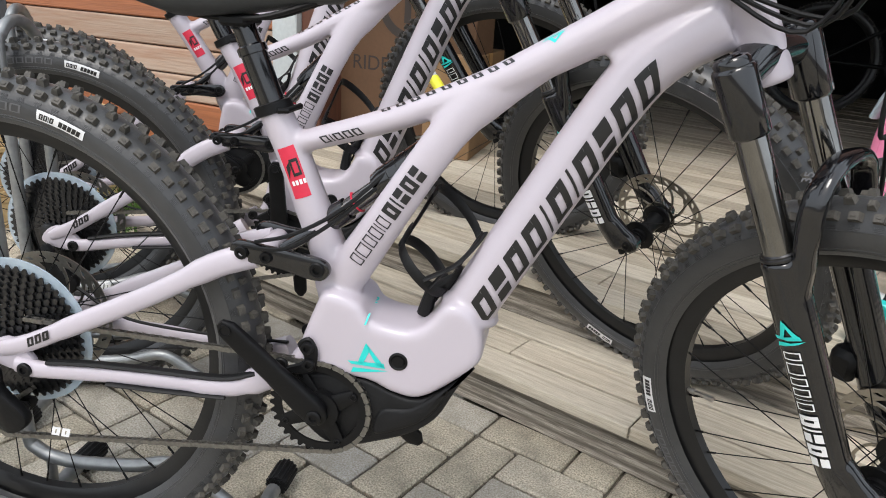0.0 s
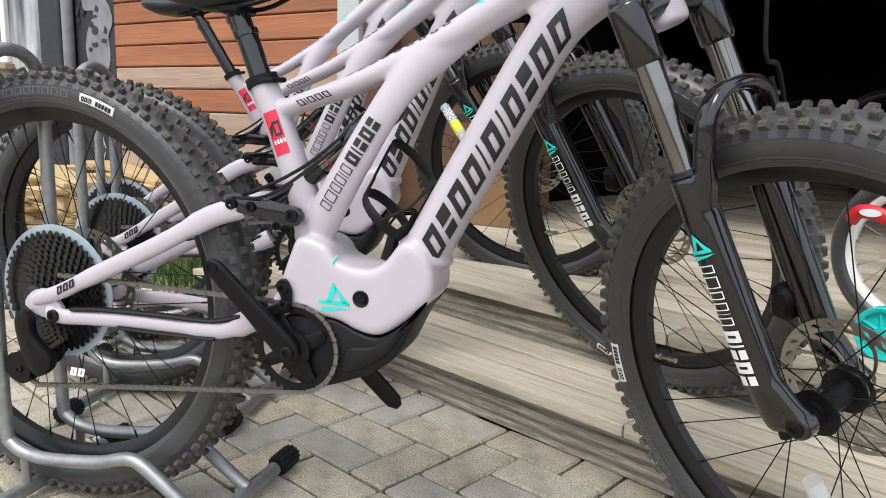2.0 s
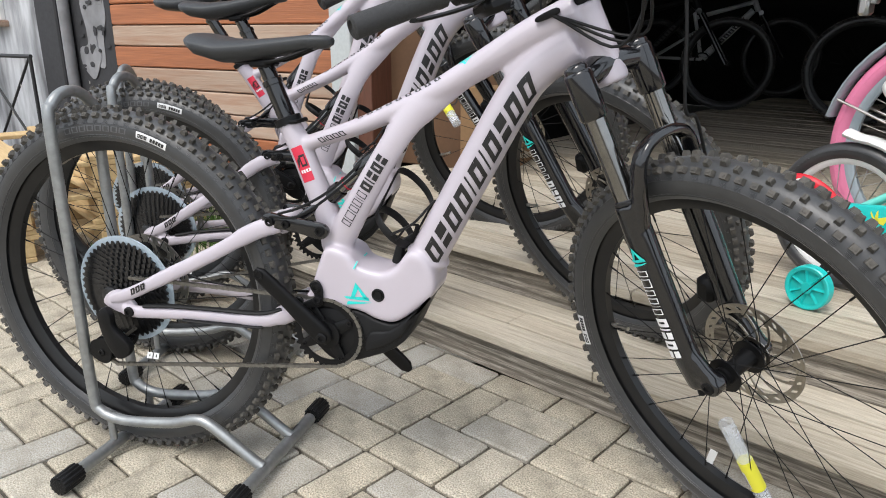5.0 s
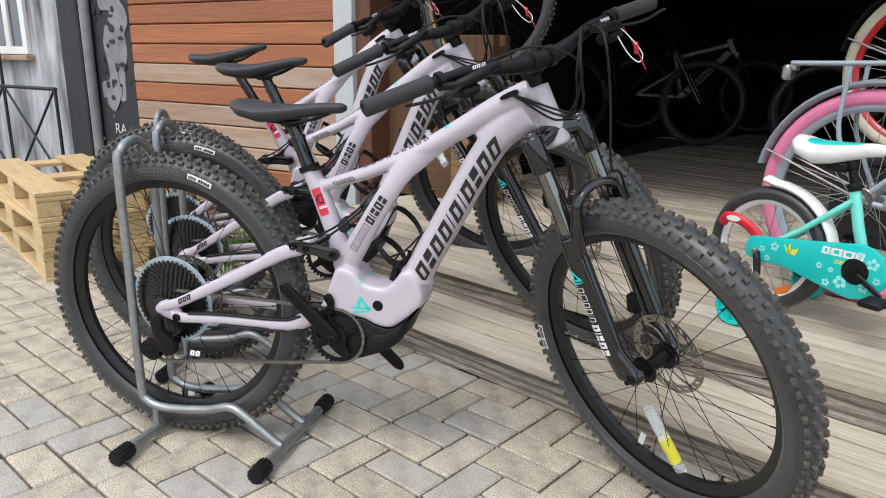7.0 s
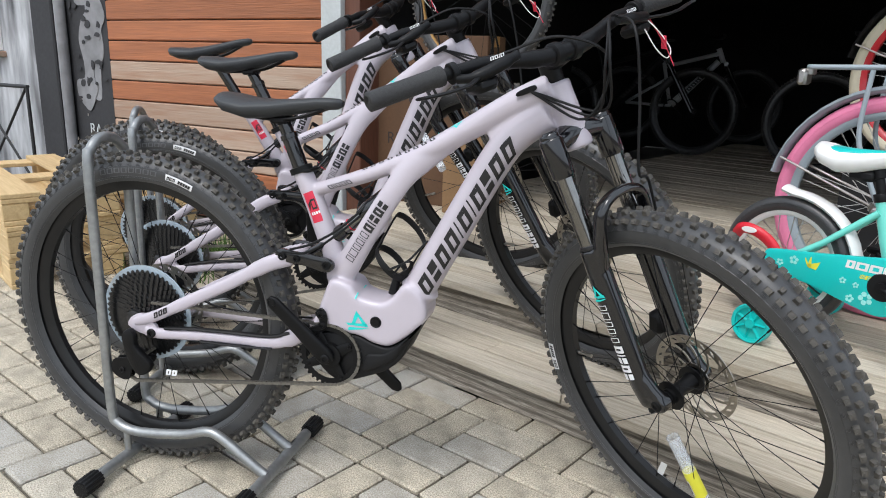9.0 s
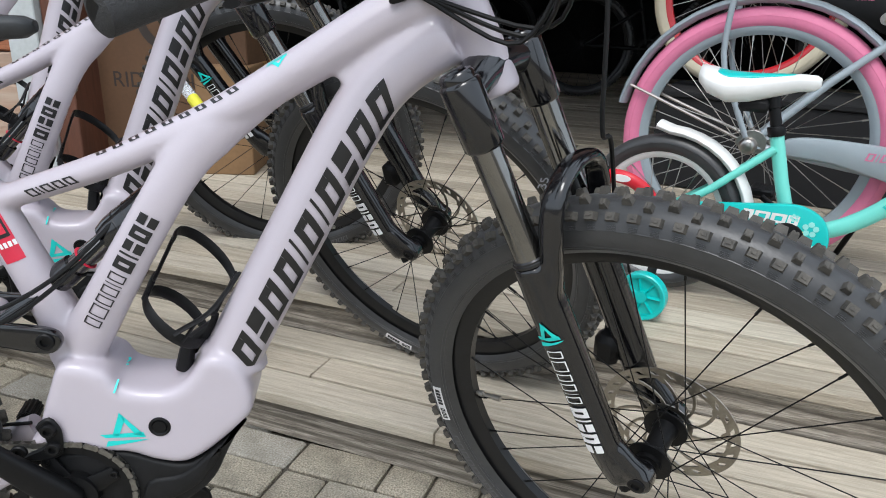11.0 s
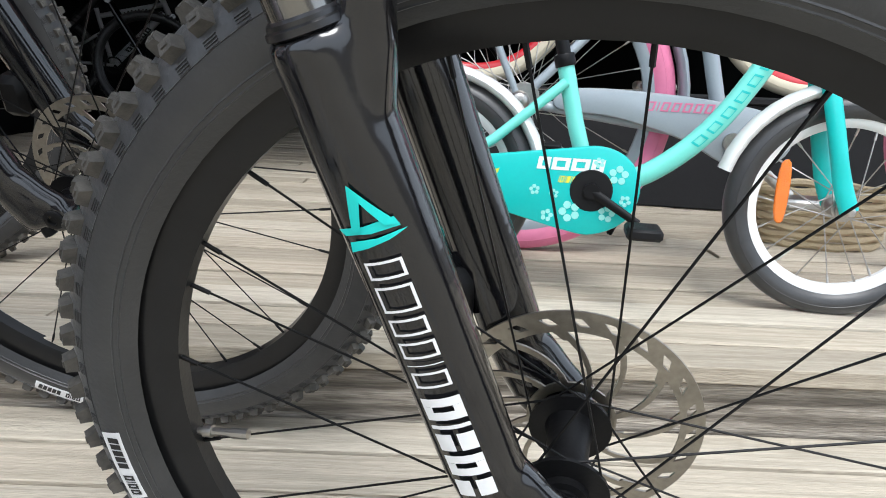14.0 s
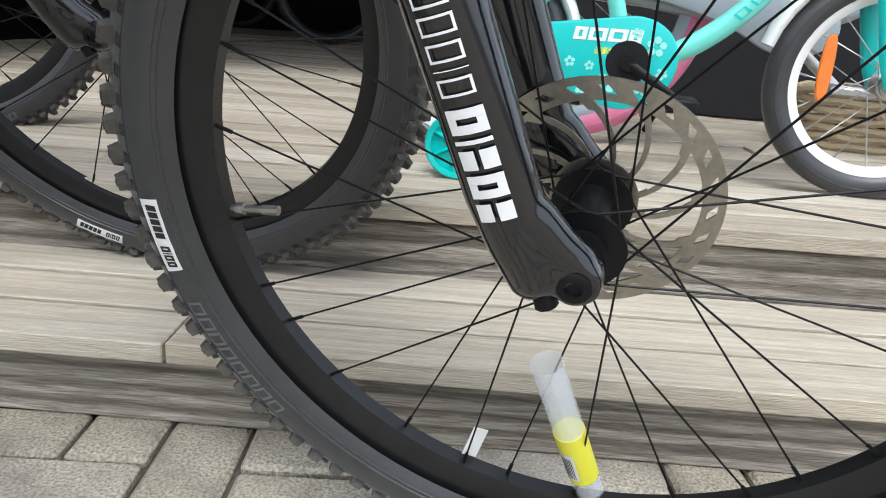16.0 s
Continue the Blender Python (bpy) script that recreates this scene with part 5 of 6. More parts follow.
# stands, one behind each rear wheel
def build_stand(m):
    sd = thing("bike_stand", "galvanised steel tube floor stand with black end caps", "bike stand", "row of bike stands", m)
    hoop = spline([(0.31, -0.062, 0.03), (0.285, -0.062, 0.045), (0.2, -0.062, 0.105), (0.16, -0.062, 0.115), (0.1, -0.062, 0.098), (-0.02, -0.062, 0.085), (-0.078, -0.062, 0.10), (-0.092, -0.062, 0.145), (-0.092, -0.062, 0.4), (-0.092, -0.062, 0.71), (-0.092, -0.05, 0.75), (-0.092, -0.02, 0.772),
                   (-0.092, 0.02, 0.772), (-0.092, 0.05, 0.75), (-0.092, 0.062, 0.71), (-0.092, 0.062, 0.4), (-0.092, 0.062, 0.145), (-0.078, 0.062, 0.10), (-0.02, 0.062, 0.085), (0.1, 0.062, 0.098), (0.16, 0.062, 0.115), (0.2, 0.062, 0.105), (0.285, 0.062, 0.045), (0.31, 0.062, 0.03)], 4)
    part("hoop", cached("hoop", lambda: mesh_of("hoop", tube(hoop, 0.0115, 14), M_ZINC)), None, sd)
    for x in (-0.055, 0.31):
        f = part("foot_tube", cached("foot_tube", lambda: mesh_of("foot_tube", tube([(0, -0.17, 0), (0, 0.12, 0)], 0.0135, 14), M_ZINC)), None, sd, m=Matrix.Translation((x, 0.032 if x > 0 else 0.0, 0.022)))
        for s in (-1, 1):
            part("end_cap", cached(("cap", s), lambda: mesh_of("end_cap", plate([((0.021 if k % 4 < 2 else 0.0188) * math.cos(2 * math.pi * k / 56), (0.021 if k % 4 < 2 else 0.0188) * math.sin(2 * math.pi * k / 56)) for k in range(56)], -0.02 + s * 0.15, -0.02 + s * 0.206, 0.003, 2), M_PLASTIC)), None, f, "ribbed black plastic cap")
    for s in (-1, 1):
        part("strut", cached(("xt", s), lambda: mesh_of("strut", tube([(-0.055, s * 0.062, 0.03), (-0.055, s * 0.062, 0.095)], 0.008, 10), M_ZINC)), None, sd)
    part("maker_patch", cached("mp", lambda: mesh_of("maker_patch", mapped([[(0.06, -0.006), (0.1, -0.006), (0.1, 0.006), (0.06, 0.006)]], lambda u, v: (0.31 + 0.0142 * math.sin(v / 0.0135 - 0.6), u, 0.022 + 0.0142 * math.cos(v / 0.0135 - 0.6)), 1, 4), M_DECAL)), None, sd)
    return sd


build_stand(pose(0, 0, 0, 0, 0, 0))
build_stand(pose(-0.215, 0.43, 0, 0, 0, 7.0))
build_stand(pose(-0.475, 0.77, 0, 0, 0, 19.0))

# pallets
def build_pallet(m):
    p = thing("wooden_pallet", "raw pine euro pallet", "pallet", "stack of pallets", m)
    for k, w in enumerate((0.145, 0.1, 0.145, 0.1, 0.145)):
        y = (0.0725, 0.235, 0.4, 0.565, 0.7275)[k]
        part("top_board", cached(("pt", k % 2), lambda: mesh_of("board", block((0, 0, 0), (1.2, w, 0.02), 0.003), M_PALLET, False)), None, p, m=Matrix.Translation((0.6, y, 0.122)))
    for x in (0.0725, 0.6, 1.1275):
        part("stringer_board", cached("ps", lambda: mesh_of("board", block((0, 0, 0), (0.145, 0.8, 0.02), 0.003), M_PALLET, False)), None, p, m=Matrix.Translation((x, 0.4, 0.101)))
        for y in (0.05, 0.4, 0.75):
            part("spacer_block", cached("pb2", lambda: mesh_of("spacer_block", block((0, 0, 0), (0.14, 0.1, 0.07), 0.004), M_PALLET, False)), None, p, m=Matrix.Translation((x, y, 0.056)))
    for y in (0.05, 0.4, 0.75):
        part("bottom_board", cached("pbo", lambda: mesh_of("board", block((0, 0, 0), (1.2, 0.1, 0.02), 0.003), M_PALLET, False)), None, p, m=Matrix.Translation((0.6, y, 0.0105)))
    return p


for k, (dx, turn) in enumerate(((0.0, 0), (0.03, 2.0), (0.0, -1.0))):
    # long side leads away to the left
    build_pallet(pose(-1.35 + dx * 0.3, 0.90, 0.1325 * k, 0, 0, 146 + turn) @ Matrix.Diagonal((1, -1, 1, 1)))


# ---- children's bicycle ----
def kid_bike(m):
    b = thing("childrens_bicycle", "small mint green children's bicycle with stabilisers", "bicycle", m=m)
    R = 0.197
    for x, nm in ((0.0, "rear_wheel"), (0.735, "front_wheel")):
        w = make_wheel(b, Matrix.Translation((x, 0, R)), "kid", R, 0.024, 0.023, 0.017, 0.014, M_RUBBER, M_WHITEP, M_STEEL, 0, 20, 0.018, 0.025, M_STEEL, 0.0012, name=nm)
    part("spoke_reflector", plate(loop2([(0.626, 0.17), (0.641, 0.168), (0.645, 0.22), (0.641, 0.272), (0.626, 0.27), (0.622, 0.22)], 3), -0.016, -0.008, 0.002), M_ORANGE, b, "orange spoke reflector")
    part("spoke_reflector", plate(loop2([(0.05, 0.06), (0.09, 0.075), (0.1, 0.1), (0.06, 0.085)], 3), -0.016, -0.008, 0.002), M_ORANGE, b, "orange spoke reflector")
    fr = part("frame", join(tube(spline([(0.30, 0, 0.20), (0.40, 0, 0.235), (0.50, 0, 0.32), (0.585, 0, 0.45), (0.625, 0, 0.545)], 6), [(0.017, 0.019)] * 25, 16, (0, 1, 0)), tube([(0.30, 0, 0.20), (0.262, 0, 0.32), (0.235, 0, 0.425)], 0.0155, 16),
        lathe([(0.019, 0), (0.021, 0.004), (0.021, 0.1), (0.019, 0.104)], 20, (0.645, 0, 0.49), (-0.28, 0, 0.96)), *[tube([(0.24, s * 0.012, 0.39), (0.12, s * 0.035, 0.285), (0.0, s * 0.05, 0.2)], 0.0095, 12) for s in (-1, 1)], *[tube([(0.30, s * 0.02, 0.2), (0.0, s * 0.05, 0.197)], 0.0095, 12) for s in (-1, 1)]), M_MINT, b, "mint green step-through frame")
    part("wordmark", mapped(word("oooooo", 0.2, 0.4, -0.007, 0.007, 0.3, 0.12, 0.3), tube_place(spline([(0.30, 0, 0.20), (0.40, 0, 0.235), (0.50, 0, 0.32), (0.585, 0, 0.45), (0.625, 0, 0.545)], 6), [(0.0172, 0.0192)] * 25), 2, 3), M_GUARD, fr)
    g = part("chain_guard", plate(loop2([(-0.035, 0.185), (-0.03, 0.232), (0.0, 0.245), (0.1, 0.256), (0.24, 0.275), (0.315, 0.283), (0.365, 0.26), (0.385, 0.21), (0.365, 0.155), (0.31, 0.125), (0.25, 0.13), (0.1, 0.165), (0.0, 0.17)], 5), -0.066, -0.05, 0.005, 2), M_GUARD, b, "turquoise chain guard with flower print")
    rk = random.Random(8)
    for x, z, r in ((0.345, 0.235, 0.018), (0.36, 0.19, 0.011), (0.33, 0.165, 0.016), (0.265, 0.165, 0.02), (0.225, 0.155, 0.012), (0.06, 0.225, 0.014), (0.02, 0.21, 0.011), (0.04, 0.185, 0.01), (0.31, 0.255, 0.01), (0.2, 0.2, 0.01), (0.235, 0.195, 0.009)):
        t0, blossom = rk.uniform(0, 1), []
        for k in range(5):
            w = t0 + 2 * math.pi * k / 5
            c = (x + math.cos(w) * r * 0.62, z + math.sin(w) * r * 0.62)
            blossom.append(plate([(c[0] + math.cos(q) * r * 0.36, c[1] + math.sin(q) * r * 0.36) for q in [2 * math.pi * i / 8 for i in range(8)]], -0.0672, -0.0662, 0.0002))
        part("flower_print", join(*blossom), M_PALE, g, "pale flower print", smooth=False)
    part("name_print", flat_words(word("owwo", 0.165, 0.285, 0.238, 0.26, 0.15, 0.32, 0.12), -0.0668), M_WHITEP, g)
    part("script_print", flat_words(word("ioinio  oioooioo", 0.175, 0.27, 0.216, 0.228, 0.3, 0.25, 0.2), -0.0668), M_YELLOW, g)
    part("crown_print", flat_words([[(0.1, 0.215), (0.125, 0.21), (0.135, 0.235), (0.1, 0.222)], [(0.1, 0.215), (0.112, 0.212), (0.108, 0.246), (0.104, 0.24)], [(0.1, 0.215), (0.108, 0.212), (0.092, 0.24), (0.09, 0.236)]], -0.0668), M_YELLOW, g)
    part("chainwheel_hub", lathe([(0.036, -0.068), (0.038, -0.066), (0.038, -0.06)], 28, (0.30, 0, 0.205)), M_PLASTIC, g)
    part("crank", join(tube([(0.30, -0.075, 0.205), (0.385, -0.085, 0.155)], [(0.005, 0.009), (0.005, 0.007)], 10, (0, 1, 0)), tube([(0.30, 0.075, 0.205), (0.215, 0.085, 0.255)], [(0.005, 0.009), (0.005, 0.007)], 10, (0, 1, 0)), lathe([(0.014, -0.08), (0.014, 0.08)], 16, (0.30, 0, 0.205))), M_SATIN, b)
    part("pedal", join(block((0.39, -0.13, 0.15), (0.06, 0.07, 0.02), 0.005)), M_PLASTIC, b, "black plastic pedal")
    part("pedal", join(block((0.21, 0.13, 0.26), (0.06, 0.07, 0.02), 0.005)), M_PLASTIC, b, "black plastic pedal")
    part("seat_post", lathe([(0.0125, 0), (0.0125, 0.06), (0.016, 0.062), (0.016, 0.085)], 16, (0.237, 0, 0.42), (-0.25, 0, 0.97)), M_SATIN, b)
    part("seat_collar", lathe([(0.018, 0), (0.019, 0.002), (0.019, 0.02), (0.018, 0.022)], 18, (0.237, 0, 0.418), (-0.25, 0, 0.97)), M_SATIN, b)
    sm = Matrix.Translation((0.18, 0, 0.55)) @ Matrix.Diagonal((0.93, 1.05, 1.5, 1))
    sd = part("saddle", saddle_shape(), M_WHITEP, b, "white saddle with a turquoise top", sm, angle=60)
    part("saddle_top", [(lambda s: ([p for p in s[0]], s[1]))(saddle_shape())][0], M_GUARD, sd, "", Matrix.Translation((-0.006, 0, 0.002)) @ Matrix.Diagonal((0.9, 0.62, 0.35, 1)), angle=60)
    part("saddle_clamp", block((0.0, 0, -0.045), (0.07, 0.04, 0.02), 0.006), M_PLASTIC, sd)
    for x0, a0, a1 in ((0.0, -2, 97), (0.735, 48, 168)):
        pth = [(x0 + (R + 0.012 + (0.012 if q > 88 and x0 == 0 else 0)) * math.cos(radians(q)), 0, R + (R + 0.012 + (0.012 if q > 88 and x0 == 0 else 0)) * math.sin(radians(q))) for q in range(a0, a1 + 1, 9)]
        part("mudguard", tube(pth, [(0.028, 0.012)] * len(pth), 14, (0, 1, 0)), M_WHITEP, b, "white plastic mudguard")
    part("fork", join(lathe([(0.016, 0), (0.016, 0.04)], 16, (0.655, 0, 0.455), (-0.28, 0, 0.96)), *[tube(spline([(0.658, 0, 0.46), (0.672, s * 0.03, 0.425), (0.69, s * 0.045, 0.35), (0.715, s * 0.05, 0.25), (0.735, s * 0.05, 0.197)], 4), [(0.012, 0.015)] * 12 + [(0.008, 0.016)] * 5, 12, (0, 1, 0)) for s in (-1, 1)]), M_GUARD, b, "turquoise fork")
    for s in (-1, 1):
        part("axle_nut", lathe([(0.009, 0), (0.009, 0.008), (0.005, 0.012)], 10, (0.735, s * 0.05, 0.197), (0, s, 0)), M_STEEL, b)
    part("stem", join(lathe([(0.012, 0), (0.012, 0.12), (0.018, 0.125), (0.018, 0.15)], 16, (0.618, 0, 0.585), (-0.28, 0, 0.96))), M_SATIN, b)
    part("handlebar", tube(spline([(0.52, -0.26, 0.80), (0.56, -0.14, 0.80), (0.575, -0.05, 0.735), (0.578, 0.05, 0.735), (0.56, 0.14, 0.80), (0.52, 0.26, 0.80)], 4), 0.0105, 12), M_WHITEP, b, "white handlebar")
    for s in (-1, 1):
        part("grip", tube([(0.515, s * 0.28, 0.80), (0.555, s * 0.16, 0.80)], 0.016, 14), M_GUARD, b, "turquoise grip")
        stab = part("stabiliser_arm", tube(spline([(0.0, s * 0.058, 0.2), (0.01, s * 0.075, 0.19), (0.03, s * 0.1, 0.12), (0.04, s * 0.2, 0.06)], 4), [(0.003, 0.011)] * 13, 8), M_SATIN, b, "black stabiliser bracket")
        part("stabiliser_wheel", join(lathe([(0.054, -0.014), (0.057, -0.011), (0.057, 0.011), (0.054, 0.014), (0.046, 0.012), (0.046, -0.012)], 28, (0.04, s * 0.215, 0.056), (0, 1, 0), True), lathe([(0.014, -0.014), (0.014, 0.014)], 14, (0.04, s * 0.215, 0.056)), lathe([(0.048, -0.004), (0.048, 0.004)], 24, (0.04, s * 0.215, 0.056)),
             *[tube([(0.04 + 0.01 * math.cos(w), s * 0.215, 0.056 + 0.01 * math.sin(w)), (0.04 + 0.05 * math.cos(w), s * 0.215, 0.056 + 0.05 * math.sin(w))], [(0.011, 0.004)] * 2, 6, (0, 1, 0)) for w in [2 * math.pi * k / 7 for k in range(7)]]), M_GUARD, stab, "turquoise plastic stabiliser wheel")
    part("stabiliser_nut", lathe([(0.008, 0), (0.008, 0.01), (0.005, 0.012)], 10, (0.0, -0.068, 0.2), (0, -1, 0)), M_STEEL, b)
    part("front_brake", join(tube([(0.675, -0.05, 0.43), (0.69, -0.04, 0.39), (0.695, -0.03, 0.36)], 0.007, 8), tube([(0.675, 0.05, 0.43), (0.69, 0.04, 0.39), (0.695, 0.03, 0.36)], 0.007, 8), tube(spline([(0.69, 0.0, 0.45), (0.68, -0.03, 0.55), (0.6, -0.06, 0.72), (0.56, -0.14, 0.79)], 4), 0.0025, 6)), M_SATIN, b)
    part("lock_sleeve", tube(spline([(-0.14, -0.04, 0.262), (-0.115, -0.055, 0.285), (-0.07, -0.06, 0.284), (-0.03, -0.05, 0.26), (0.0, -0.045, 0.225)], 4), [(0.012, 0.017)] * 17, 12, (0, 1, 0)), M_ABUS, b, "red fabric sleeve of a chain lock")
    part("lock_badge", plate([(-0.085 + 0.024 * math.cos(q), 0.286 + 0.009 * math.sin(q)) for q in [2 * math.pi * k / 20 for k in range(20)]], -0.073, -0.069, 0.0005), M_WHITEP, b, "white oval badge", smooth=False)
    return b


kid_bike(pose(1.51, 0.81, Z2, 0, 0, -38.0) @ Matrix.Scale(0.96, 4))


# ---- city bicycles on the deck ----
def city_bike(m, key, label, tyre_mat, rim_mat, paint, fender_paint, R=0.345, basket=False):
    b = thing("city_bicycle", label, "bicycle", m=m)
    for x, nm in ((0.0, "rear_wheel"), (1.1, "front_wheel")):
        make_wheel(b, Matrix.Translation((x, 0, R)), key, R, 0.026, 0.027, 0.02, 0.018, tyre_mat, rim_mat, M_STEEL, 0, 36, 0.024, 0.03, M_STEEL, 0.0012, name=nm)
        pth = [(x + (R + 0.018) * math.cos(radians(q)), 0, R + (R + 0.018) * math.sin(radians(q))) for q in range(-8 if x == 0 else 20, 172 if x == 0 else 160, 8)]
        part("mudguard", tube(pth, [(0.034, 0.011)] * len(pth), 12, (0, 1, 0)), fender_paint, b)
        part("mudguard_stay", join(*[tube([(x, s * 0.05, R), (x - (R + 0.01) * 0.93, s * 0.035, R + (R + 0.01) * 0.36)], 0.004, 8) for s in (-1, 1)]), M_STEEL, b, "chromed mudguard stay")
    part("frame", join(tube(spline([(0.44, 0, 0.27), (0.62, 0, 0.33), (0.8, 0, 0.52), (0.905, 0, 0.78)], 6), 0.021, 16), tube([(0.44, 0, 0.27), (0.30, 0, 0.80)], 0.0165, 16), tube(spline([(0.38, 0, 0.5), (0.6, 0, 0.48), (0.8, 0, 0.62), (0.9, 0, 0.84)], 5), 0.016, 14),
        lathe([(0.02, -0.06), (0.02, 0.1)], 18, (0.915, 0, 0.79), (-0.33, 0, 0.94)), *[tube([(0.34, s * 0.012, 0.66), (0.16, s * 0.045, 0.5), (0.0, s * 0.062, R)], 0.0095, 12) for s in (-1, 1)], *[tube([(0.44, s * 0.03, 0.27), (0.0, s * 0.062, R)], 0.0105, 12) for s in (-1, 1)]), paint, b)
    part("fork", join(*[tube(spline([(0.945, s * 0.045, 0.70), (1.01, s * 0.052, 0.52), (1.1, s * 0.055, R)], 4), 0.0115, 12) for s in (-1, 1)], tube([(0.945, -0.045, 0.70), (0.945, 0.045, 0.70)], 0.014, 10)), paint, b)
    g = part("chain_guard", plate(loop2([(0.08, 0.32), (0.09, 0.358), (0.2, 0.366), (0.42, 0.35), (0.53, 0.322), (0.56, 0.27), (0.52, 0.225), (0.44, 0.222), (0.34, 0.27), (0.2, 0.308)], 5), -0.075, -0.055, 0.006, 2), paint, b)
    part("script_print", flat_words(word("oiooooo", 0.16, 0.3, 0.326, 0.345, 0.3, 0.2, 0.25), -0.0762), M_PINK, g)
    part("crank", join(lathe([(0.02, -0.085), (0.02, 0.085)], 16, (0.44, 0, 0.27)), tube([(0.44, -0.09, 0.27), (0.56, -0.1, 0.17)], [(0.006, 0.011)] * 2, 10, (0, 1, 0)), tube([(0.44, 0.09, 0.27), (0.32, 0.1, 0.37)], [(0.006, 0.011)] * 2, 10, (0, 1, 0)), block((0.57, -0.145, 0.165), (0.09, 0.08, 0.022), 0.006), block((0.31, 0.145, 0.375), (0.09, 0.08, 0.022), 0.006)), M_STEEL, b)
    rack = part("luggage_rack", join(*[tube(spline([(0.28, s * 0.06, 0.74), (0.1, s * 0.065, 0.74), (-0.2, s * 0.065, 0.735), (-0.26, s * 0.055, 0.735), (-0.27, 0, 0.735)], 4), 0.0075, 10) for s in (-1, 1)], *[tube(spline([(-0.08, s * 0.065, 0.73), (-0.09, s * 0.065, 0.55), (-0.05, s * 0.066, 0.44), (0.0, s * 0.066, R)], 4), 0.0075, 10) for s in (-1, 1)],
        *[tube([(x, -0.06, 0.736), (x, 0.06, 0.736)], 0.005, 8) for x in (-0.15, 0.0, 0.15)]), fender_paint, b)
    part("rear_lamp", join(block((-0.295, 0, 0.705), (0.03, 0.05, 0.05), 0.008), block((-0.275, 0, 0.725), (0.02, 0.03, 0.03), 0.004)), M_STEEL, rack, "clear and red rear lamp")
    part("saddle", moved(saddle_shape(), Matrix.Translation((0.265, 0, 0.96)) @ Matrix.Diagonal((1, 1.3, 1.5, 1))), M_SADDLE, b, angle=60)
    part("seat_post", tube([(0.30, 0, 0.79), (0.268, 0, 0.93)], 0.0125, 12), M_STEEL, b)
    part("handlebar", tube(spline([(0.66, -0.3, 1.08), (0.78, -0.24, 1.1), (0.87, -0.08, 1.03), (0.885, 0, 1.0), (0.87, 0.08, 1.03), (0.78, 0.24, 1.1), (0.66, 0.3, 1.08)], 4), 0.011, 12), M_STEEL, b)
    part("stem", tube([(0.89, 0, 0.87), (0.875, 0, 1.0)], 0.0125, 12), M_STEEL, b)
    for s in (-1, 1):
        part("grip", tube([(0.65, s * 0.305, 1.08), (0.76, s * 0.25, 1.097)], 0.017, 12), M_GUARD if key == "pink" else M_GRIP, b)
    part("kick_stand", tube([(0.34, 0.06, 0.3), (0.25, 0.2, 0.01)], 0.008, 10), M_SATIN, b)
    part("hub_gear", join(lathe([(0.012, -0.094), (0.018, -0.09), (0.022, -0.078), (0.022, -0.07)], 20, (0, 0, R)), plate(loop2([(0.03, R - 0.02), (0.04, R + 0.02), (0.01, R + 0.04), (-0.02, R + 0.025), (-0.03, R)], 3), -0.07, -0.066, 0.001)), M_STEEL, b)
    return b


city_bike(pose(1.80, 0.97, Z2, 0, 0, -34.0), "pink", "grey-blue city bicycle with pink tyres and a rear rack", M_PINK, M_GREYB, M_GREYB, M_GREYB, R=0.332)
city_bike(pose(2.19, 1.84, Z2 + 0.358, 0, 0, -36.0), "cream", "dark city bicycle with cream tyres and red rims on a platform", M_CREAM, M_REDRIM, M_SATIN, M_SATIN)
plat = thing("display_platform", "low black wooden display platform on the deck", "platform", m=pose(2.19, 1.84, Z2, 0, 0, -36.0))
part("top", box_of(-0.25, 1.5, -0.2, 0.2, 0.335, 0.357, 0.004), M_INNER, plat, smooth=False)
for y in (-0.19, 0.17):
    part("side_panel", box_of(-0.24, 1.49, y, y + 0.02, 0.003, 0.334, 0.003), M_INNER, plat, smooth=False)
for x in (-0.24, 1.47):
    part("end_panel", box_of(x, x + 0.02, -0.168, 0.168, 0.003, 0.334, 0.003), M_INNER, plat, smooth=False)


# ---- inside the shop ----
def carton(m, sx, sy, sz, label, printed=False, mat=M_CARD):
    b = solid("cardboard_box", box_of(0, sx, 0, sy, 0, sz, 0.004), mat, label, "box", "cardboard boxes", m=m, smooth=False)
    part("tape", box_of(-0.001, sx + 0.001, sy / 2 - 0.03, sy / 2 + 0.03, sz - 0.05, sz + 0.0008, 0.0003), M_TAN, b, smooth=False)
    if printed:
        for txt, x, z, size in (("RIDE YOUR", 0.06, 0.30, 0.085),):
            cu = bpy.data.curves.new("lettering", "FONT")
            cu.body, cu.size, cu.extrude = txt, size, 0.0004
            tmp = bpy.data.objects.new("tmp", cu)
            scene.collection.objects.link(tmp)
            me = bpy.data.meshes.new_from_object(tmp.evaluated_get(bpy.context.evaluated_depsgraph_get()))
            bpy.data.objects.remove(tmp)
            me.materials.clear()
            me.materials.append(M_PRINT)
            part("lettering", me, None, b, "dark printed words", pose(x, -0.001, z, 90, 0, 0))
        part("ring_print", join(moved(lathe([(0.15, 0), (0.15, 0.001), (0.115, 0.001), (0.115, 0)], 32, closed=True), Matrix.Translation((0.33, -0.0012, 0.58))), plate([(0.30, 0.5), (0.33, 0.5), (0.33, 0.66), (0.30, 0.66)], -0.0012, -0.0002, 0.0002), plate([(0.33, 0.58), (0.39, 0.66), (0.41, 0.64), (0.36, 0.58), (0.41, 0.52), (0.39, 0.5)], -0.0012, -0.0002, 0.0002)), M_PRINT, b, smooth=False)
    return b


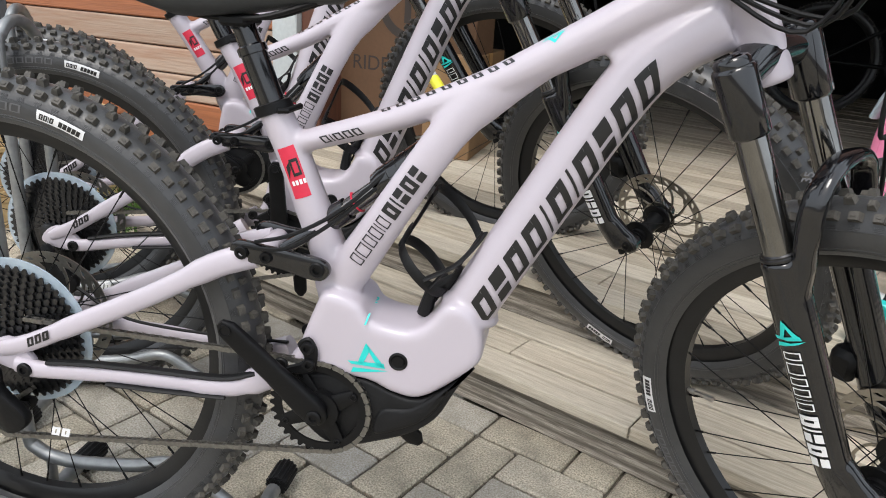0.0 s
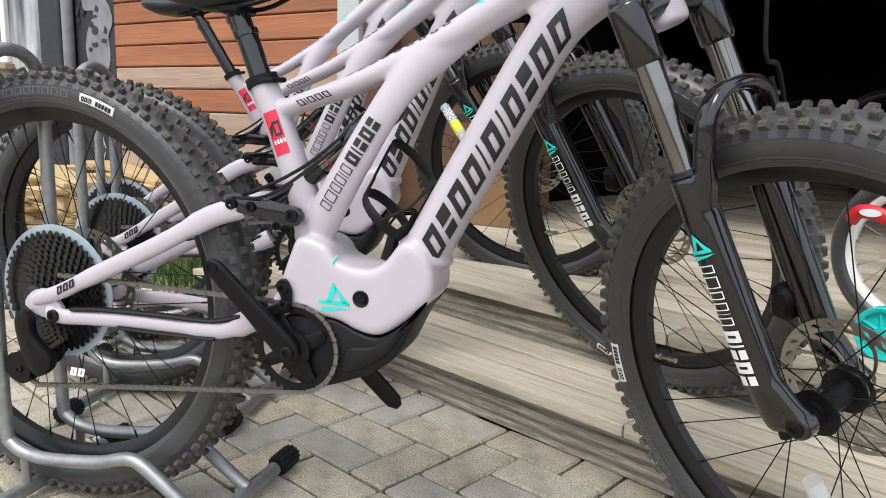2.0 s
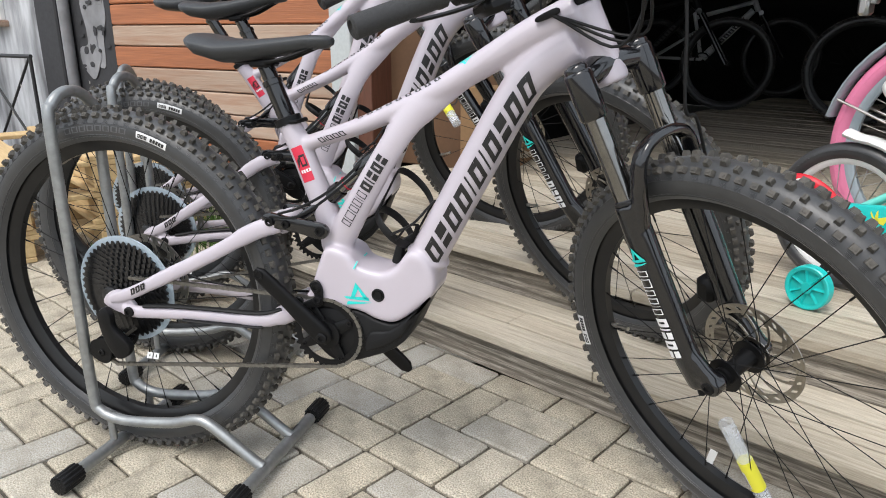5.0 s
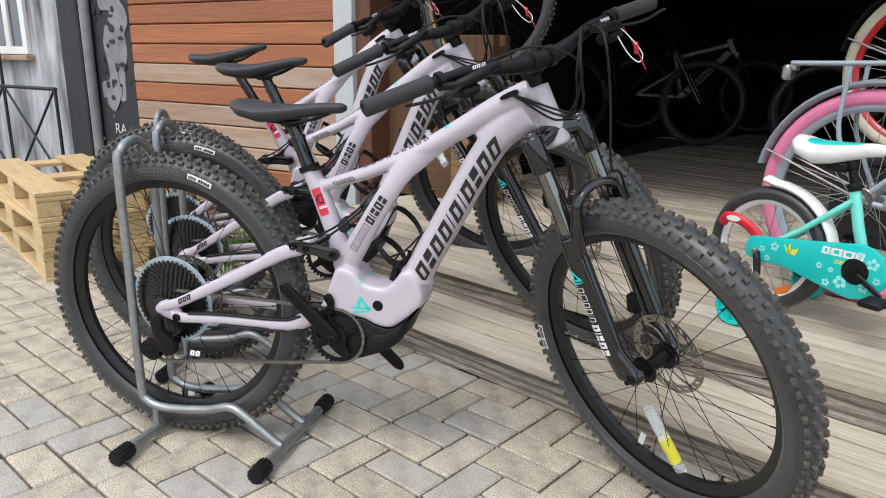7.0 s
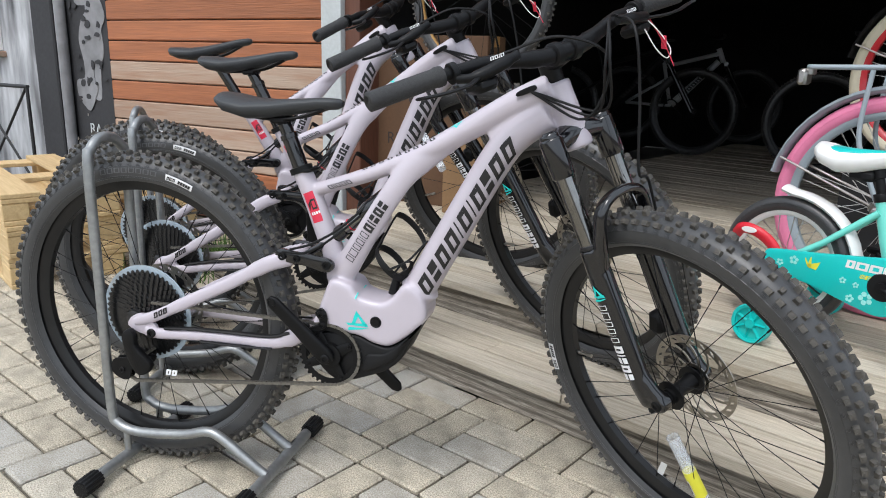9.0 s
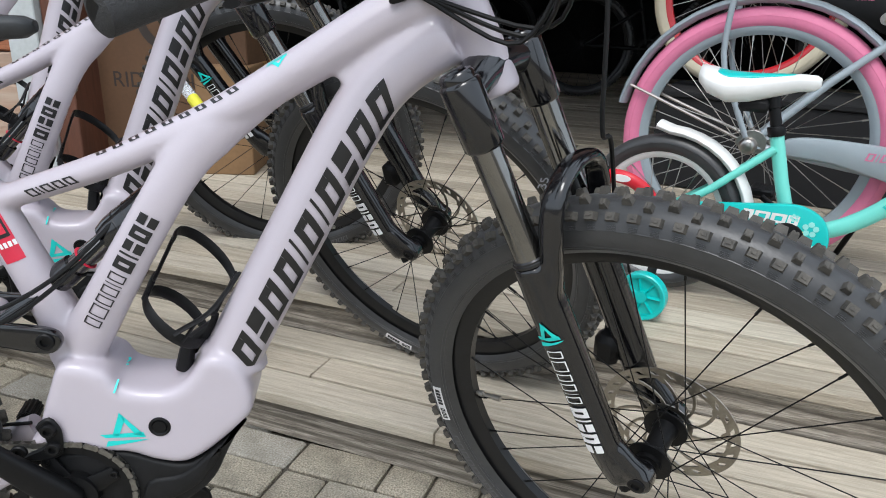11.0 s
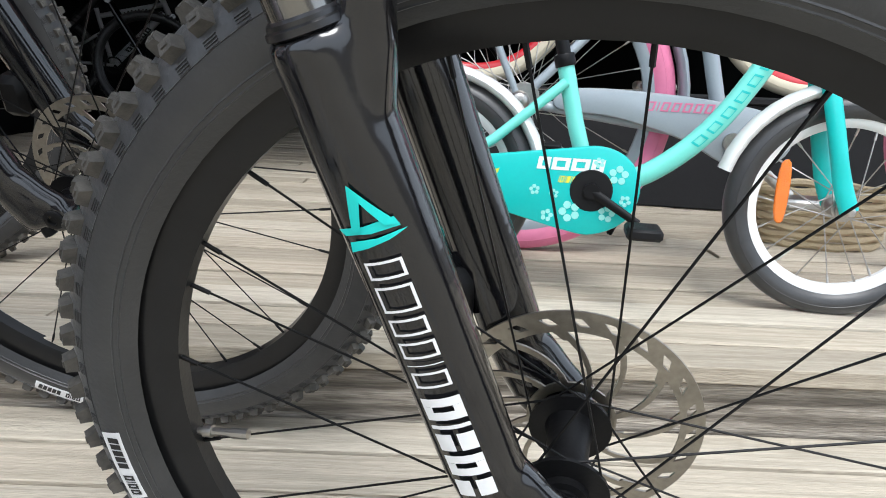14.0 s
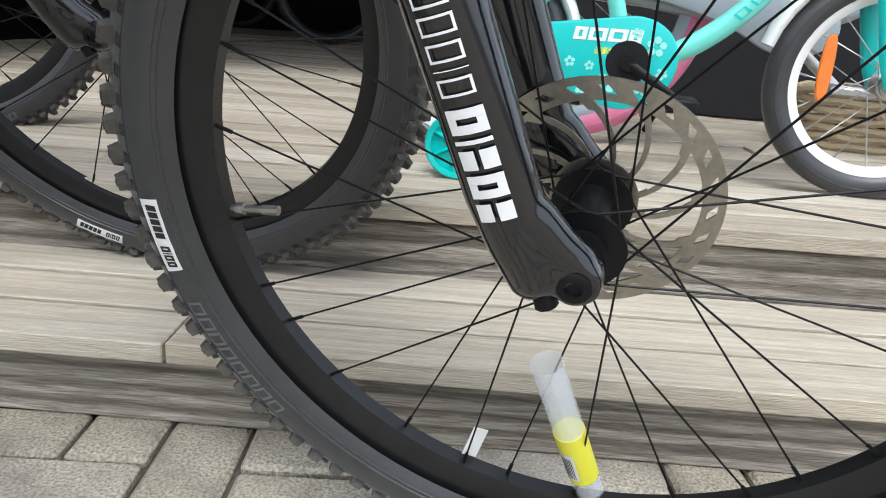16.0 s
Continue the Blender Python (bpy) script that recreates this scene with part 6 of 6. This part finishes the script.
carton(pose(-0.24, 2.22, Z2, 0, 0, -14), 0.62, 0.2, 0.84, "large brown bicycle carton with dark print", True, M_CARD_SHADE)
carton(pose(0.18, 1.98, Z2, 0, 0, -6), 0.2, 0.55, 0.4, "plain brown cardboard box on the deck")
carton(pose(2.95, 1.25, Z2, 0, 0, -30), 0.3, 0.3, 0.22, "small brown cardboard box on the deck")


def dark_bike(m, label, paint, tyre_mat, rim_mat=None):
    """A parked mountain bike deep in the shop."""
    b = thing("mountain_bike", label, "bicycle", "bikes inside the shop", m)
    for x, nm in ((0.0, "rear_wheel"), (1.15, "front_wheel")):
        make_wheel(b, Matrix.Translation((x, 0, 0.36)), "dk" + (rim_mat or M_RIM).name, 0.36, 0.028, 0.028, 0.012 if rim_mat else 0.024, 0.014, tyre_mat, rim_mat or M_RIM, M_SATIN, 48, 24, name=nm)
    part("frame", join(tube([(0.44, 0, 0.34), (0.86, 0, 0.78)], [(0.03, 0.035), (0.025, 0.03)], 16, (0, 1, 0)), tube([(0.36, 0, 0.72), (0.88, 0, 0.86)], 0.02, 14), tube([(0.44, 0, 0.34), (0.34, 0, 0.78)], 0.018, 14), lathe([(0.025, -0.06), (0.025, 0.08)], 16, (0.88, 0, 0.83), (-0.4, 0, 0.91)),
        *[tube([(0.38, s * 0.02, 0.6), (0.0, s * 0.06, 0.36)], 0.012, 10) for s in (-1, 1)], *[tube([(0.44, s * 0.03, 0.34), (0.0, s * 0.06, 0.36)], 0.013, 10) for s in (-1, 1)]), paint, b)
    part("wordmark", mapped(word("ooooo", 0.16, 0.44, -0.018, 0.018, 0.3, 0.3), tube_place([Vector((0.44, 0, 0.34)), Vector((0.86, 0, 0.78))], [(0.031, 0.035), (0.026, 0.03)]), 3, 4), M_DECAL, b)
    part("fork", join(*[tube([(0.93, s * 0.06, 0.74), (1.15, s * 0.06, 0.36)], 0.018, 12) for s in (-1, 1)], tube([(0.92, -0.06, 0.76), (0.92, 0.06, 0.76)], 0.022, 10)), M_BLACK, b)
    part("crank", join(moved(sprocket(0.07, 32, -0.05, 0.003), Matrix.Translation((0.44, 0, 0.34))), tube([(0.44, -0.07, 0.34), (0.56, -0.08, 0.24)], 0.01, 8)), M_SATIN, b)
    part("saddle", moved(saddle_shape(), Matrix.Translation((0.29, 0, 0.98))), M_SADDLE, b, angle=60)
    part("seat_post", tube([(0.34, 0, 0.77), (0.29, 0, 0.94)], 0.014, 10), M_SATIN, b)
    part("handlebar", tube(spline([(0.82, -0.36, 1.02), (0.86, -0.1, 1.0), (0.87, 0.1, 1.0), (0.82, 0.36, 1.02)], 4), 0.014, 10), M_SATIN, b)
    return b


dark_bike(pose(0.95, 6.3, Z2, 0, 0, 5), "silver-grey mountain bike in the dark of the shop", M_DARKBIKE, M_RUBBER)
dark_bike(pose(2.3, 4.3, Z2, 0, 0, -10), "dark bike standing at the back of the shop", M_SATIN, M_RUBBER)
dark_bike(pose(0.69, 1.83, 1.18, 0, -80, -16), "black bike with tan rims hung upright by its front wheel", M_SATIN, M_RUBBER, M_TAN)
dark_bike(pose(0.4, 5.3, Z2, 0, 0, -14), "black bike parked behind the electric bikes", M_SATIN, M_RUBBER)

# grass tuft by the wall and under the stands
rg = random.Random(21)
gv, gf = [], []
for k in range(900):
    x, y = rg.gauss(-0.82, 0.16), rg.gauss(1.5, 0.13)
    h, w, t, ln = rg.uniform(0.04, 0.13), rg.uniform(0.002, 0.004), rg.uniform(0, 6.28), rg.uniform(0.0, 0.05)
    c, s = math.cos(t), math.sin(t)
    i = len(gv)
    gv += [(x - s * w, y + c * w, 0), (x + s * w, y - c * w, 0), (x + c * ln * 0.4 + s * w * 0.7, y + s * ln * 0.4 - c * w * 0.7, h * 0.6), (x + c * ln * 0.4 - s * w * 0.7, y + s * ln * 0.4 + c * w * 0.7, h * 0.6), (x + c * ln, y + s * ln, h)]
    gf += [(i, i + 1, i + 2, i + 3), (i + 3, i + 2, i + 4)]
solid("grass_tuft", shape(gv, gf), M_LEAF, "tufts of green grass at the edge of the paving", "grass", kind="stuff", smooth=False)

# clear plastic tube with a yellow label, held in the front spokes
tube_ob = thing("plastic_tube", "clear plastic tube with a yellow label tied to the spokes", "tube", m=Matrix.Translation((1.272, 0.027, 0.078)) @ Vector((-0.09, -0.026, 0.168)).to_track_quat("Z", "Y").to_matrix().to_4x4())
part("body", lathe([(0.0125, 0), (0.0135, 0.001), (0.0135, 0.185), (0.0125, 0.185), (0.0125, 0.004)], 20, axis=(0, 0, 1)), M_CLEAR, tube_ob)
part("label_band", lathe([(0.0138, 0.035), (0.0138, 0.10)], 20, axis=(0, 0, 1)), M_YELLOW, tube_ob, "yellow label with a barcode")
bars = [[(-0.005 + 0.0016 * k, 0.045), (-0.0042 + 0.0016 * k, 0.045), (-0.0042 + 0.0016 * k, 0.075), (-0.005 + 0.0016 * k, 0.075)] for k in range(7)]
part("barcode", mapped(bars, lambda u, v: (0.0142 * math.sin(u / 0.0138), -0.0142 * math.cos(u / 0.0138), v), 1, 1), M_DECAL, tube_ob)
part("label_print", mapped([[(-0.007, 0.042), (0.008, 0.042), (0.008, 0.08), (-0.007, 0.08)]], lambda u, v: (0.014 * math.sin(u / 0.0138), -0.014 * math.cos(u / 0.0138), v), 4, 1), M_WHITE, tube_ob)
# a second tube hangs in the wheel of the bike behind
tube_two = thing("plastic_tube", "clear plastic tube with a yellow label tied to a fork", "tube", m=Matrix.Translation((0.47, 0.86, 0.62)) @ Vector((-0.1, 0.12, 0.09)).to_track_quat("Z", "Y").to_matrix().to_4x4())
part("body", lathe([(0.0125, 0), (0.0135, 0.001), (0.0135, 0.185), (0.0125, 0.185), (0.0125, 0.004)], 20, axis=(0, 0, 1)), M_CLEAR, tube_two)
part("label_band", lathe([(0.0138, 0.05), (0.0138, 0.10)], 20, axis=(0, 0, 1)), M_YELLOW, tube_two, "yellow label")
solid("paper_tag", block((0, 0, 0), (0.014, 0.001, 0.034), 0.0003), M_WHITEP, "small white paper tag tied to a spoke", "tag", m=pose(1.18, 0.09, 0.115, 10, 15, -20), smooth=False)

# wicker basket standing on the deck
wb = thing("wicker_basket", "pale wicker basket on the deck", "basket", m=pose(2.62, 0.78, Z2, 0, 0, -30))
for k in range(7):
    w, d = 0.15 + 0.004 * k, 0.1 + 0.004 * k
    part("weave", tube([(w * math.cos(q), d * math.sin(q), 0.012 + 0.021 * k + 0.003 * math.sin(q * 9 + k * math.pi)) for q in [2 * math.pi * i / 54 for i in range(55)]], 0.011, 7), M_WICKER, wb)

# ---- deck boards and steps ----
steps = thing("deck", "weathered grey timber deck with two steps", "deck", m=DECK, kind="structure")
part("riser", box_of(-1.7, 4.5, 0.012, 0.04, 0.0, Z1 - 0.035, 0.003), M_RISER, steps, "rough weathered riser board", smooth=False)
part("riser", box_of(-1.7, 4.5, 0.268, 0.294, Z1 - 0.02, Z2 - 0.036, 0.003), M_RISER, steps, "rough weathered riser board", smooth=False)
rd = random.Random(4)


def deck_board(y, w, z):
    # boards butt at uneven places
    cut = rd.uniform(-0.9, 3.2)
    for a, b in ((-1.7, cut - 0.002), (cut + 0.002, 4.5)):
        part("board", box_of(a, b, y, y + w, z - 0.027, z + rd.uniform(-0.003, 0.003), 0.0015), M_BOARD, steps, smooth=False)


for k in range(3):
    deck_board(-0.016 + k * 0.0945, 0.0875, Z1)
for k in range(58):
    deck_board(0.242 + k * 0.096, 0.0868, Z2)
# added black fill below the boards, stands in for shade in the gaps
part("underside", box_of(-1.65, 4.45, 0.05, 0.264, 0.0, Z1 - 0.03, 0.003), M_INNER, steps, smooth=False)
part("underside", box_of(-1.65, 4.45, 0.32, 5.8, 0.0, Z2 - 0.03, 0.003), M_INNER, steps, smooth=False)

# ---- paving: strips three units wide, two blocks lengthwise and one across by turns ----
paving = thing("paving", "interlocked paving of buff and grey concrete blocks", "paving", m=PAVE, kind="structure")
U = 0.0985
cells, rp = [], random.Random(9)
for i in range(-24, 16):
    for j in range(-28, 14):
        x, y = i * 3 * U, (j * 2 + (i % 2)) * U
        if j % 2 == 0:
            cells += [(x, y, U, 2 * U), (x + U, y, 2 * U, U), (x + U, y + U, 2 * U, U)]
        else:
            cells += [(x + 2 * U, y, U, 2 * U), (x, y, 2 * U, U), (x, y + U, 2 * U, U)]


def paver_shape(w, d, g=0.0032):
    return block((w / 2, d / 2, -0.03), (w - 2 * g, d - 2 * g, 0.06), 0.005)


PAVER = {True: mesh_of("paver", paver_shape(2 * U, U), M_PAVER, False), False: mesh_of("paver", paver_shape(U, 2 * U), M_PAVER, False)}
near, far = [], []
to_deck = DECK.inverted() @ PAVE
for x, y, w, d in cells:
    p, q = PAVE @ Vector((x, y, 0)), to_deck @ Vector((x + w / 2, y + d / 2, 0))
    if q.x > -1.75 and q.y > 0.07 or p.y > 2.1:
        continue
    (near if -0.9 < x < 0.9 and -1.1 < y else far).append((x, y, w, d))
near.sort(key=lambda c: abs(c[0] - 0.1) + abs(c[1]))
far += near[300:]
for x, y, w, d in near[:300]:
    part("paver", PAVER[w > d], None, paving, m=pose(x, y, rp.uniform(-0.002, 0.0015), rp.uniform(-0.5, 0.5), rp.uniform(-0.5, 0.5), rp.uniform(-0.5, 0.5)))
part("paver_field", join(*[moved(paver_shape(w, d), pose(x, y, rp.uniform(-0.0015, 0.0015))) for x, y, w, d in far]), M_PAVER, paving, smooth=False)["kind"] = "stuff"
